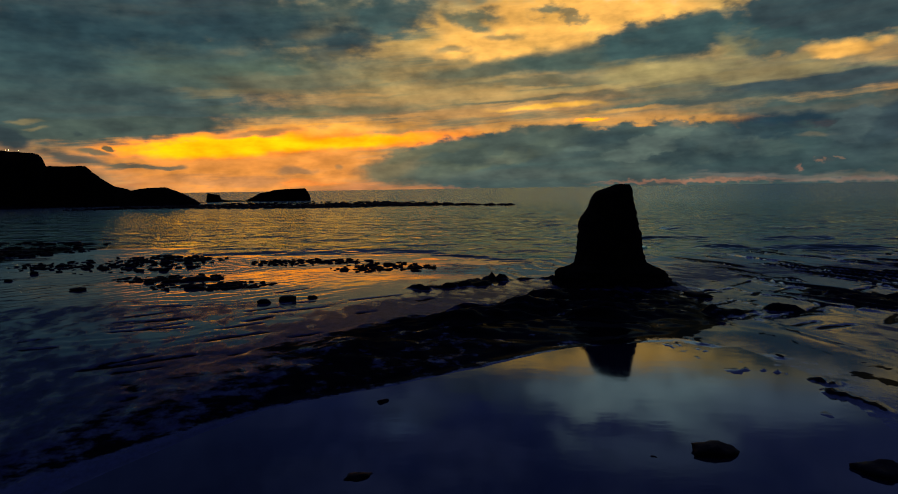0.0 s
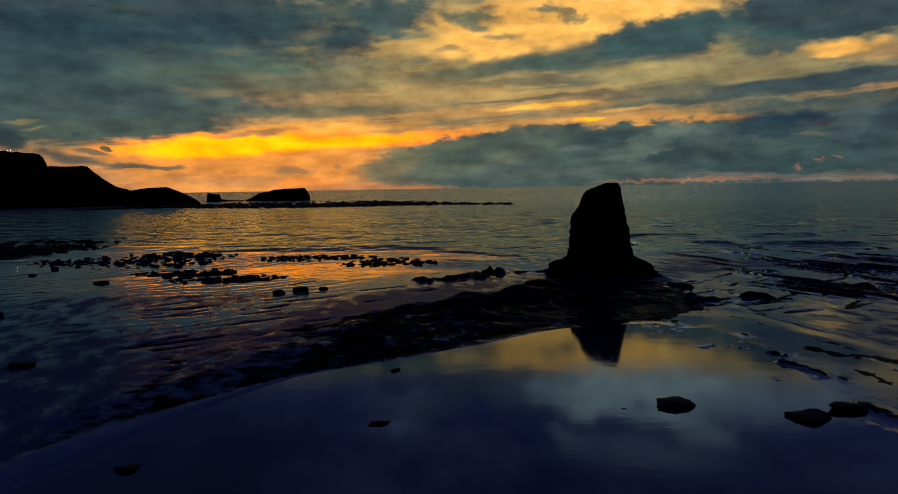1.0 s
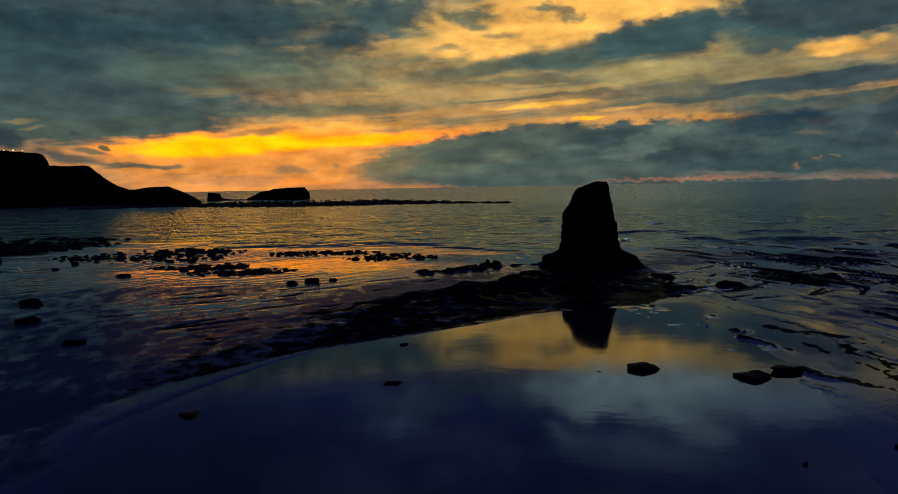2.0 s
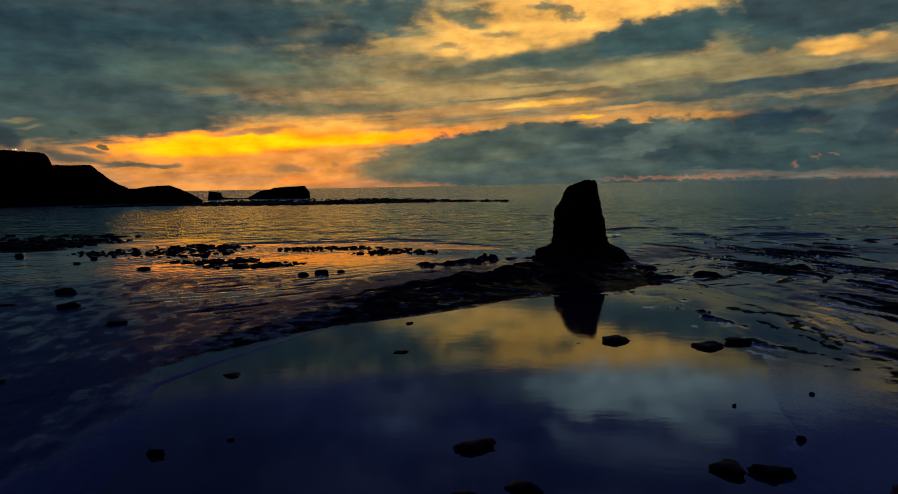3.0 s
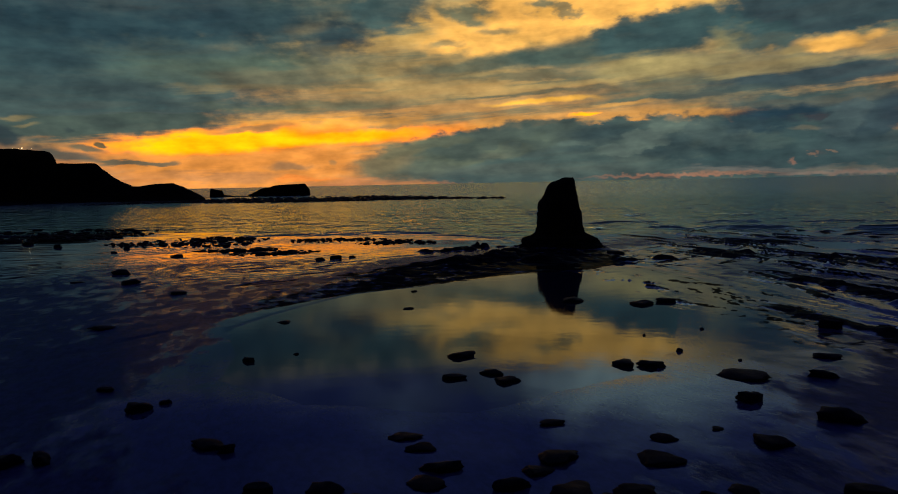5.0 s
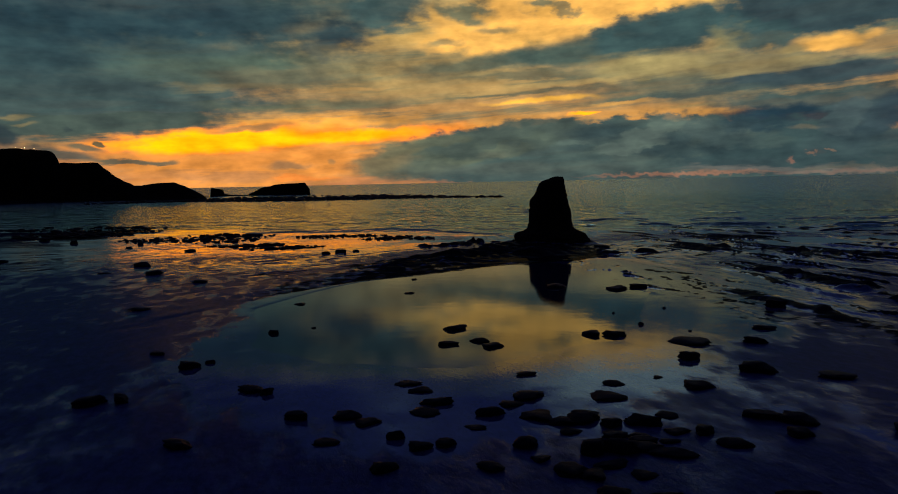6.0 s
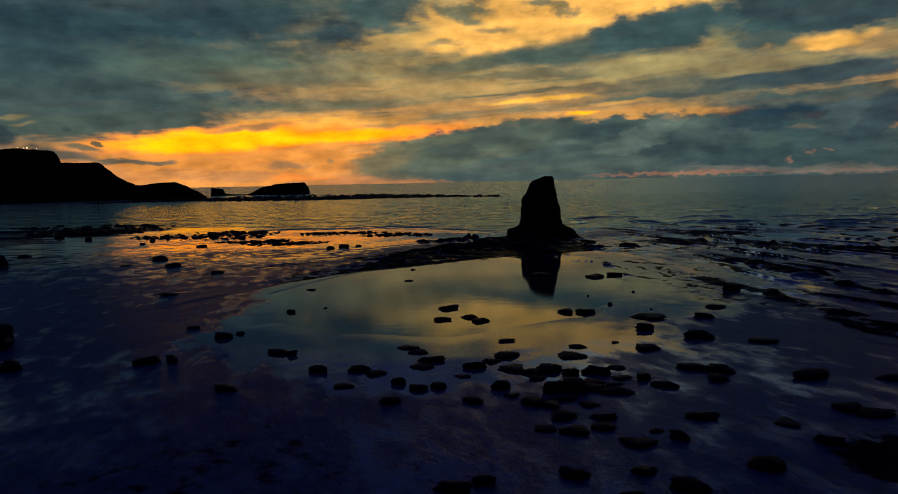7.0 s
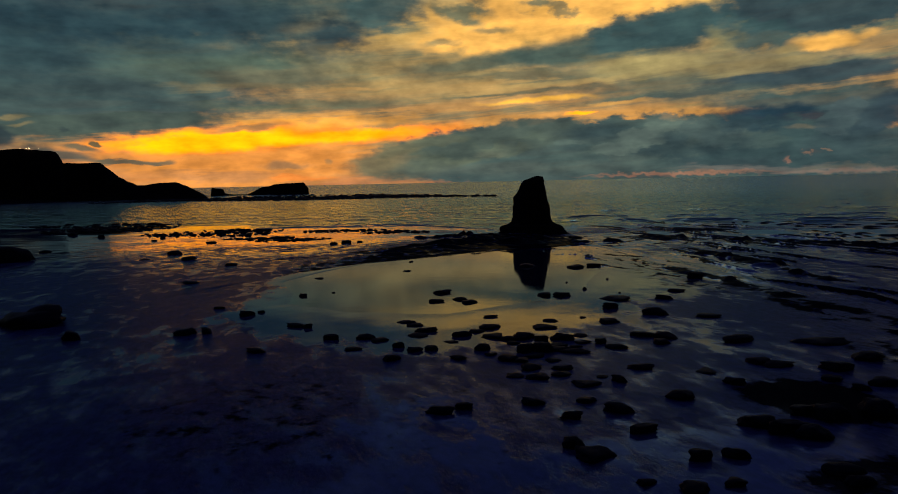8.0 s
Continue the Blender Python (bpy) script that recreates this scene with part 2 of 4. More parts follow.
cloud(U_PUFF, 12.3, 2.87, 2.1, 0.58, -1.8, (0.082, 0.122, 0.105), 0.65, 0.2)
cloud(U_PUFF, 9.2, 2.28, 2.1, 0.49, -1.5, (0.082, 0.120, 0.102), 0.6, 0.2)
cloud(U_PUFF, 22.4, 2.52, 2.4, 0.63, -2.3, (0.072, 0.110, 0.100), 0.6, 0.2)
cloud(U_PUFF, 27.4, 4.72, 1.5, 0.67, 7.6, (0.059, 0.096, 0.098), 0.75, 0.2)
cloud(U_PUFF, 29.2, 3.89, 1.4, 0.50, -3.6, (0.049, 0.084, 0.090), 0.6, 0.2)
cloud(U_PUFF, 0.6, 2.88, 2.3, 0.45, 4.8, (0.127, 0.153, 0.105), 0.6, 0.2)
cloud(U_PUFF, 3.3, 3.61, 2.5, 0.49, 4.6, (0.094, 0.124, 0.095), 0.55, 0.2)
cloud(U_PUFF, -8.6, 2.32, 3.0, 0.60, 7.2, (0.200, 0.170, 0.100), 0.6, 0.2)
cloud(U_CRISP, 13.3, 2.17, 2.1, 0.62, -1.6, (0.036, 0.062, 0.068), 0.55, 0.2)
cloud(U_CRISP, 12.7, 2.86, 1.7, 0.48, -1.8, (0.088, 0.126, 0.112), 0.7, 0.6)
cloud(U_CRISP, 15.5, 2.91, 2.0, 0.85, -2.0, (0.036, 0.062, 0.068), 0.55, 0.2)
cloud(U_CRISP, 15.0, 3.82, 1.6, 0.66, -2.3, (0.088, 0.126, 0.112), 0.7, 0.6)
cloud(U_CRISP, 17.8, 3.57, 1.7, 0.74, -2.4, (0.036, 0.062, 0.068), 0.55, 0.2)
cloud(U_CRISP, 17.3, 4.38, 1.4, 0.55, -2.7, (0.088, 0.126, 0.112), 0.7, 0.6)
cloud(U_CRISP, 20.7, 2.85, 1.9, 0.77, -2.3, (0.036, 0.062, 0.068), 0.55, 0.2)
cloud(U_CRISP, 20.2, 3.69, 1.5, 0.59, -2.7, (0.088, 0.126, 0.112), 0.7, 0.6)
cloud(U_CRISP, 27.7, 3.31, 1.5, 0.93, -3.1, (0.036, 0.062, 0.068), 0.55, 0.2)
cloud(U_CRISP, 27.2, 4.35, 1.2, 0.72, -3.7, (0.052, 0.086, 0.092), 0.7, 0.6)
cloud(U_CRISP, 29.6, 3.78, 1.6, 0.91, -3.6, (0.036, 0.062, 0.068), 0.55, 0.2)
cloud(U_CRISP, 29.2, 4.80, 1.3, 0.70, -4.2, (0.052, 0.086, 0.092), 0.7, 0.6)
cloud(U_CRISP, 7.6, 2.57, 2.4, 0.44, -1.5, (0.036, 0.062, 0.068), 0.55, 0.2)
cloud(U_CRISP, 7.0, 3.03, 1.9, 0.34, -1.5, (0.088, 0.126, 0.112), 0.7, 0.6)
cloud(U_STREAK, 23.6, 0.42, 11.9, 0.49, -1.2, (0.155, 0.148, 0.13), 0.8, 0.3)
# nearer heads of cumulus, torn bars and lit edges
cloud(U_STREAK, -34.5, 11.33, 7.0, 3.21, 1.0, DARK, 0.50, 0.30)
cloud(U_STREAK, -20.9, 13.22, 8.6, 2.01, 0.0, DARK, 0.75, 0.35)
cloud(U_STREAK, -32.5, 7.77, 6.6, 1.10, 0.0, (0.040, 0.070, 0.075), 0.60, 0.30)
cloud(U_STREAK, 13.4, 8.98, 8.2, 1.18, 3.0, (0.42, 0.34, 0.14), 0.60, 0.25)
cloud(U_STREAK, 2.3, 7.95, 8.4, 0.57, 1.0, (0.55, 0.33, 0.11), 0.60, 0.30)
cloud(U_STREAK, 7.7, 8.29, 7.2, 0.47, 1.0, (0.50, 0.36, 0.13), 0.50, 0.30)
cloud(U_HEAD, 16.2, 2.14, 4.8, 0.79, -2.0, (0.034, 0.060, 0.066), 0.70, 0.30)
cloud(U_HEAD, 15.0, 4.45, 1.9, 0.96, -1.0, (0.106, 0.146, 0.124), 0.80, 0.70)
cloud(U_HEAD, 13.1, 3.30, 2.3, 0.97, -1.0, (0.106, 0.146, 0.124), 0.80, 0.70)
cloud(U_HEAD, 10.9, 2.51, 2.2, 0.70, -1.0, (0.106, 0.146, 0.124), 0.75, 0.70)
cloud(U_HEAD, 17.4, 3.77, 1.7, 1.00, -1.0, (0.070, 0.105, 0.100), 0.80, 0.70)
cloud(U_HEAD, 19.3, 3.04, 2.0, 1.00, -1.0, (0.060, 0.094, 0.092), 0.75, 0.60)
cloud(U_HEAD, 15.7, 3.20, 1.6, 0.73, -1.0, (0.050, 0.082, 0.084), 0.70, 0.40)
cloud(U_HEAD, 21.7, 4.27, 4.0, 1.18, 1.0, NAVY, 0.70, 0.40)
cloud(U_HEAD, 28.0, 2.19, 4.0, 1.33, -1.0, (0.044, 0.074, 0.080), 0.80, 0.50)
cloud(U_HEAD, 28.3, 4.70, 1.7, 1.10, -1.0, (0.066, 0.100, 0.104), 0.85, 0.70)
cloud(U_HEAD, 27.3, 3.68, 1.6, 0.92, -1.0, (0.060, 0.094, 0.098), 0.80, 0.70)
cloud(U_HEAD, 29.9, 3.96, 1.4, 1.19, -1.0, (0.046, 0.076, 0.088), 0.85, 0.60)
cloud(U_HEAD, 31.1, 4.65, 1.8, 1.66, -1.0, (0.040, 0.066, 0.080), 0.95, 0.50)
cloud(U_HEAD, 25.5, 1.70, 0.5, 0.22, -1.0, (0.44, 0.22, 0.12), 0.36, 0.30)
cloud(U_HEAD, 26.8, 1.86, 0.4, 0.22, -1.0, (0.40, 0.22, 0.12), 0.33, 0.30)
cloud(U_HEAD, 24.2, 1.08, 0.3, 0.31, -1.0, (0.46, 0.20, 0.12), 0.36, 0.30)
cloud(U_CRISP, -9.9, 1.57, 3.7, 1.20, 3.0, (0.22, 0.175, 0.088), 0.70, 0.35)
cloud(U_CRISP, -7.8, 2.78, 3.0, 0.70, 8.0, (0.16, 0.150, 0.085), 0.70, 0.50)
cloud(U_CRISP, -4.3, 3.57, 3.0, 0.65, 9.0, (0.10, 0.115, 0.080), 0.80, 0.60)
cloud(U_CRISP, 0.4, 2.32, 2.0, 0.35, 2.0, (0.15, 0.17, 0.12), 0.60, 0.40)
cloud(U_STREAK, -18.8, 9.16, 8.9, 1.10, 1.0, (0.20, 0.170, 0.095), 0.50, 0.30)
cloud(U_STREAK, -14.0, 10.82, 6.3, 1.29, 2.0, (0.17, 0.155, 0.092), 0.50, 0.30)
cloud(U_STREAK, -10.7, 6.37, 6.0, 0.39, 2.0, (0.12, 0.12, 0.08), 0.60, 0.30)
cloud(U_PUFF, 19.4, 10.53, 1.9, 1.72, -1.0, (0.36, 0.31, 0.135), 0.55, 0.20)
cloud(U_STREAK, 22.2, 8.53, 4.4, 0.77, 2.0, TAN, 0.55, 0.25)
cloud(U_HEAD, 28.1, 0.22, 4.8, 0.39, 0.0, (0.20, 0.165, 0.130), 0.70, 0.40)
cloud(U_HEAD, 15.5, 0.24, 9.5, 0.24, 0.0, (0.40, 0.19, 0.115), 0.80, 0.20)
cloud(U_HEAD, 29.0, 0.20, 6.0, 0.20, 0.0, (0.22, 0.15, 0.115), 0.70, 0.20)
# scraps near the west shore and the lines along the sea's edge
cloud(U_CRISP, -38.5, 4.11, 2.0, 0.99, -28.1, (0.039, 0.061, 0.066), 0.95, 0.5)
cloud(U_CRISP, -37.5, 5.30, 1.5, 0.21, -2.3, TAN, 0.5, 0.2)
cloud(U_CRISP, -36.8, 4.79, 1.3, 0.17, -2.7, TAN, 0.4, 0.2)
cloud(U_CRISP, -34.3, 4.61, 0.5, 0.22, 1.6, (0.045, 0.067, 0.066), 0.8, 0.3)
cloud(U_STREAK, -35.1, 2.70, 3.4, 0.69, -6.3, (0.070, 0.090, 0.080), 0.85, 0.4)
cloud(U_CRISP, -33.0, 3.12, 1.8, 0.35, -10.6, (0.107, 0.112, 0.075), 0.9, 0.4)
cloud(U_CRISP, -31.9, 3.40, 0.6, 0.27, -16.0, (0.107, 0.102, 0.055), 0.95, 0.5)
cloud(U_STREAK, -30.9, 2.11, 4.5, 0.32, 0.1, (0.123, 0.128, 0.085), 0.9, 0.4)
cloud(U_CRISP, -27.1, 2.06, 1.0, 0.28, -0.1, (0.240, 0.170, 0.090), 0.8, 0.3)
cloud(U_CRISP, -17.5, 1.62, 2.9, 0.54, -0.5, (0.330, 0.190, 0.090), 0.75, 0.3)
cloud(U_CRISP, -14.1, 1.98, 0.5, 0.35, -0.6, (0.30, 0.20, 0.09), 0.6, 0.2)
cloud(U_STREAK, -24.1, 0.82, 9.0, 0.67, -0.7, (0.500, 0.230, 0.095), 0.65, 0.3)
cloud(U_STREAK, -16.6, 0.48, 4.1, 0.35, -0.8, (1.000, 0.290, 0.050), 0.9, 0.3)
cloud(U_STREAK, 17.3, 0.18, 8.4, 0.28, 0.3, (0.26, 0.15, 0.10), 0.6, 0.1)
cloud(U_STREAK, 27.4, 0.47, 5.9, 0.34, -0.2, (0.098, 0.107, 0.085), 0.7, 0.3)
# higher decks, over the head of the view
HIGH = ease(WT, EL, 15.6, 18.5)
SKY = blend(WT, HIGH, SKY, blend(WT, ease(WT, n_wide, 0.35, 0.68), (0.030, 0.042, 0.135), (0.066, 0.080, 0.185)))
cloud(U_PUFF, -0.8, 17.42, 6.4, 1.48, -1.8, (0.07, 0.09, 0.12), 0.9, 0.4)
cloud(U_PUFF, 12.5, 17.47, 14.9, 2.74, -3.1, (0.52, 0.66, 0.60), 0.85, 0.2)
cloud(U_PUFF, 14.7, 19.57, 6.6, 1.35, 3.8, (0.48, 0.62, 0.60), 0.75, 0.1)
cloud(U_PUFF, 8.1, 19.24, 4.2, 1.49, -4.8, (0.52, 0.64, 0.58), 0.8, 0.2)
cloud(U_PUFF, 0.7, 18.14, 2.9, 1.71, 6.4, (0.08, 0.11, 0.16), 0.8, 0.2)
cloud(U_PUFF, -8.6, 20.81, 3.9, 1.40, 0.6, (0.20, 0.28, 0.42), 0.5, 0.1)
cloud(U_PUFF, 23.8, 17.27, 10.0, 2.68, -9.5, (0.26, 0.33, 0.38), 0.75, 0.2)
cloud(U_PUFF, 13.4, 22.46, 11.5, 2.28, -2.1, (0.18, 0.23, 0.33), 0.65, 0.1)
cloud(U_PUFF, 6.0, 21.64, 2.8, 1.20, 8.3, (0.30, 0.38, 0.44), 0.55, 0.1)
cloud(U_PUFF, 18.1, 20.66, 3.3, 1.37, 0.5, (0.34, 0.42, 0.46), 0.6, 0.1)
cloud(U_PUFF, 3.1, 19.80, 2.9, 1.08, -3.2, (0.05, 0.07, 0.13), 0.7, 0.1)
cloud(U_PUFF, -30.0, 22.0, 20.0, 8.0, 0.0, (0.018, 0.026, 0.075), 0.8, 0.3)
cloud(U_PUFF, -8.0, 19.0, 7.0, 2.2, 0.0, (0.12, 0.15, 0.21), 0.6, 0.2)
cloud(U_PUFF, 12.1, 18.75, 1.8, 0.74, -6.0, (0.14, 0.18, 0.24), 0.6, 0.1)
# mottling within the clouds, and dusk behind
mott = calc(WT, "ADD", calc(WT, "MULTIPLY", n_fine, 0.25), calc(WT, "ADD", calc(WT, "MULTIPLY", n_puff2, 0.7), calc(WT, "MULTIPLY", n_streak, 0.55)))
SKY = blend(WT, 1.0, SKY, ramp(WT, mott, [(0.5, (0.66, 0.68, 0.71)), (0.78, (1.02, 1.02, 1.02)), (1.0, (1.3, 1.27, 1.2))]), "MULTIPLY")
# billows: each lump is lit from the low glow and dark on its far side
bil_at = lambda u, v: vec(WT, calc(WT, "MULTIPLY", calc(WT, "ADD", AZ, u), 0.16), calc(WT, "MULTIPLY", calc(WT, "ADD", EL, v), 0.42), 47.0)
lit = calc(WT, "SUBTRACT", fbm(WT, bil_at(0.0, 0.0), 1.0, 4.0, 0.5), fbm(WT, bil_at(-0.9, -0.5), 1.0, 4.0, 0.5))
lit = calc(WT, "MULTIPLY_ADD", lit, 1.5, 1.0)
lit = calc(WT, "MINIMUM", calc(WT, "MAXIMUM", lit, 0.6), 1.45)
SKY = blend(WT, ease(WT, EL, 19.0, 14.0), SKY, blend(WT, 1.0, SKY, vec(WT, lit, lit, calc(WT, "POWER", lit, 0.8)), "MULTIPLY"))
dusk = ease(WT, DY, 0.55, -0.1)
SKY = blend(WT, dusk, SKY, (0.008, 0.010, 0.018))
bg = nd(WT, "ShaderNodeBackground", links={0: SKY}, put={1: 1.0})
wo = nd(WT, "ShaderNodeOutputWorld", links={0: bg.outputs[0]})


# ---- materials ----
def shade(name):
    m = bpy.data.materials.new(name)
    m.use_nodes = True
    t = m.node_tree
    return m, t, t.nodes["Principled BSDF"]


def bump(t, b, height, strength, dist):
    n = nd(t, "ShaderNodeBump", links={"Height": height}, put={"Strength": strength, "Distance": dist})
    t.links.new(n.outputs[0], b.inputs["Normal"])


def place(t):
    return nd(t, "ShaderNodeNewGeometry").outputs["Position"]


def rock_mat(name, lo, hi, rough, scale, depth, wet=0.0):
    """Wet dark shale: grain, lichen stains and bedding."""
    m, t, b = shade(name)
    p = place(t)
    g = fbm(t, p, scale, 8.0, 0.62)
    big = fbm(t, p, scale * 0.17, 4.0, 0.55)
    col = blend(t, ease(t, calc(t, "ADD", calc(t, "MULTIPLY", g, 0.6), calc(t, "MULTIPLY", big, 0.4)), 0.35, 0.65), lo, hi)
    t.links.new(col, b.inputs["Base Color"])
    t.links.new(ease(t, big, 0.35, 0.65, rough - 0.12, rough + 0.15), b.inputs["Roughness"])
    b.inputs["Specular IOR Level"].default_value = wet
    bump(t, b, g, 0.7, depth)
    return m


STACK = rock_mat("stack_shale", (0.010, 0.010, 0.011), (0.024, 0.023, 0.022), 0.75, 1.3, 0.12)
STONE = rock_mat("boulder_shale", (0.004, 0.005, 0.011), (0.013, 0.016, 0.030), 0.6, 4.0, 0.03, 0.03)
FAR = rock_mat("cliff_shale", (0.008, 0.008, 0.009), (0.02, 0.019, 0.018), 0.9, 0.2, 0.6)

# the shore platform: bare wet shale, films of standing water, mats of weed
GROUND, t, b = shade("wet_shale_platform")
p = place(t)
att = nd(t, "ShaderNodeAttribute")
att.attribute_name = "cover"
weed, film, _ = nd(t, "ShaderNodeSeparateXYZ", links={0: att.outputs["Vector"]}).outputs
# grain drawn out along the strike
px, py, pz = nd(t, "ShaderNodeSeparateXYZ", links={0: p}).outputs
q = vec(t, calc(t, "MULTIPLY_ADD", py, 0.28, px), calc(t, "MULTIPLY", py, 0.62), pz)
grain = fbm(t, q, 2.6, 9.0, 0.66)
mid = fbm(t, q, 0.7, 6.0, 0.6)
wide = fbm(t, p, 0.11, 5.0, 0.6)
tuft = fbm(t, p, 0.9, 9.0, 0.68)
mats = ease(t, calc(t, "ADD", weed, calc(t, "MULTIPLY", calc(t, "SUBTRACT", tuft, 0.5), 2.1)), 0.38, 0.74)
pud = ease(t, calc(t, "ADD", film, calc(t, "MULTIPLY", calc(t, "SUBTRACT", mid, 0.5), 1.6)), 0.2, 0.8)
base = blend(t, ease(t, grain, 0.3, 0.7), (0.012, 0.016, 0.076), (0.032, 0.040, 0.180))
base = blend(t, mats, base, (0.006, 0.0065, 0.009))
chips = fbm(t, q, 5.5, 4.0, 0.7)
relief = calc(t, "ADD", calc(t, "MULTIPLY", calc(t, "ADD", grain, calc(t, "MULTIPLY", chips, 0.5)), 1.15), mid)
relief = calc(t, "MULTIPLY", calc(t, "SUBTRACT", relief, 1.36), ease(t, pud, 0.3, 1.0, 1.0, 0.10))
nb = nd(t, "ShaderNodeBump", links={"Height": relief}, put={"Strength": 0.8, "Distance": 0.032}).outputs[0]
rough = calc(t, "ADD", ease(t, wide, 0.35, 0.65, 0.13, 0.22), calc(t, "MULTIPLY", grain, 0.08))
rough = calc(t, "MULTIPLY", rough, ease(t, pud, 0.0, 1.0, 1.0, 0.22))
wet = calc(t, "MULTIPLY", ease(t, pud, 0.0, 1.0, 0.26, 0.95), ease(t, mats, 0.0, 1.0, 1.0, 0.06))
t.nodes.remove(b)
dif = nd(t, "ShaderNodeBsdfDiffuse", links={"Color": base, "Normal": nb})
# a cool cast is put into the reflections, paler on standing water
tint = blend(t, pud, (0.50, 0.68, 1.0), (0.66, 0.81, 1.0))
# shallows among western boulders: the glow's warmth put into the reflection tint
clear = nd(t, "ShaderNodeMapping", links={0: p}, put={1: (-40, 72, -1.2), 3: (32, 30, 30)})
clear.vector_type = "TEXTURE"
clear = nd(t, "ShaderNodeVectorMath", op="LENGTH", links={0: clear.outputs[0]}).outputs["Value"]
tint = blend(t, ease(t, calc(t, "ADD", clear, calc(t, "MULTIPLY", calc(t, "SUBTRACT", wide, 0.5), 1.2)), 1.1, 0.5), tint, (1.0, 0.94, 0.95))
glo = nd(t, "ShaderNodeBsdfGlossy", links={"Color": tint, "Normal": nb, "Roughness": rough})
fr = nd(t, "ShaderNodeFresnel", put={"IOR": 1.4}, links={"Normal": nb})
mix = nd(t, "ShaderNodeMixShader", links={0: calc(t, "MULTIPLY", fr.outputs[0], wet), 1: dif.outputs[0], 2: glo.outputs[0]})
t.links.new(mix.outputs[0], t.nodes["Material Output"].inputs[0])


def water_mat(name, rough, waves, depth, body, sheen):
    """Water: a dim body under a Fresnel-driven sheen, with ripples."""
    m, t, b = shade(name)
    t.nodes.remove(b)
    p = place(t)
    st = nd(t, "ShaderNodeMapping", links={0: p}, put={3: waves}).outputs[0]
    h = fbm(t, st, 1.0, 6.0, 0.58)
    nb = nd(t, "ShaderNodeBump", links={"Height": h}, put={"Strength": 1.0, "Distance": depth}).outputs[0]
    dif = nd(t, "ShaderNodeBsdfDiffuse", put={"Color": (*body, 1)}, links={"Normal": nb})
    glo = nd(t, "ShaderNodeBsdfGlossy", put={"Color": (*sheen, 1)}, links={"Normal": nb})
    t.links.new(ease(t, fbm(t, p, 0.03, 4.0, 0.6), 0.35, 0.65, rough * 0.6, rough * 1.5), glo.inputs["Roughness"])
    fr = nd(t, "ShaderNodeFresnel", put={"IOR": 1.45}, links={"Normal": nb})
    mix = nd(t, "ShaderNodeMixShader", links={0: fr.outputs[0], 1: dif.outputs[0], 2: glo.outputs[0]})
    t.links.new(mix.outputs[0], t.nodes["Material Output"].inputs[0])
    return m


# the pool's last colour puts a blue cast into what it mirrors
POOL = water_mat("still_pool_water", 0.045, (0.5, 0.9, 1.0), 0.004, (0.006, 0.010, 0.036), (0.68, 0.82, 1.0))

# the sea: glassy in the sheltered shallows, short chop further out
SEA, t, b = shade("sea_water")
t.nodes.remove(b)
p = place(t)
px, py, pz = nd(t, "ShaderNodeSeparateXYZ", links={0: p}).outputs
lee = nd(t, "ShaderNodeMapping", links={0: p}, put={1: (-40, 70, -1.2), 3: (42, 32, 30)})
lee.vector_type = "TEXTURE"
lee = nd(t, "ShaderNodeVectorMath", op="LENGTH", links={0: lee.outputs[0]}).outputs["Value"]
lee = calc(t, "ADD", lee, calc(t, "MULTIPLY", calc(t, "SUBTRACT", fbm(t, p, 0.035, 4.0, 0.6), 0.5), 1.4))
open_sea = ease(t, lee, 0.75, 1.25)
chop = fbm(t, nd(t, "ShaderNodeMapping", links={0: p}, put={3: (0.085, 0.12, 1.0)}).outputs[0], 1.0, 3.0, 0.5)
lap = fbm(t, nd(t, "ShaderNodeMapping", links={0: p}, put={3: (0.45, 0.6, 1.0)}).outputs[0], 1.0, 3.0, 0.5)
h = calc(t, "MULTIPLY", calc(t, "MULTIPLY_ADD", lap, 0.09, chop), ease(t, open_sea, 0.0, 1.0, 0.05, 1.0))
nb = nd(t, "ShaderNodeBump", links={"Height": h}, put={"Strength": 1.0, "Distance": 1.9}).outputs[0]
far_rough = calc(t, "MULTIPLY", ease(t, py, 90.0, 520.0, 0.08, 0.20), ease(t, open_sea, 0.0, 1.0, 0.35, 1.0))
dif = nd(t, "ShaderNodeBsdfDiffuse", put={"Color": (0.026, 0.070, 0.080, 1)}, links={"Normal": nb})
# reflection colour is painted in: teal cast offshore, the glow's warmth in the lee
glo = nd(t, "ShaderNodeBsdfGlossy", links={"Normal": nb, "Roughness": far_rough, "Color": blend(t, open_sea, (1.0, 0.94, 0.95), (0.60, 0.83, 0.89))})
fr = nd(t, "ShaderNodeFresnel", put={"IOR": 1.333}, links={"Normal": nb})
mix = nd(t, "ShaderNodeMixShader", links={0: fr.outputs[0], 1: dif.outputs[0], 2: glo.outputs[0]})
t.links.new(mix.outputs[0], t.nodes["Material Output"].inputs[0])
LIT, t, b = shade("lamp_glow")
b.inputs["Emission Color"].default_value = (1.0, 0.62, 0.25, 1)
b.inputs["Emission Strength"].default_value = 6.0


# ---- noise and land forms ----
def hashed(i, j, seed):
    h = (i * 374761393 + j * 668265263 + seed * 1442695041) & 0x7FFFFFFF
    h = ((h ^ (h >> 13)) * 1274126177) & 0x7FFFFFFF
    return ((h ^ (h >> 16)) & 0xFFFF) / 65535.0


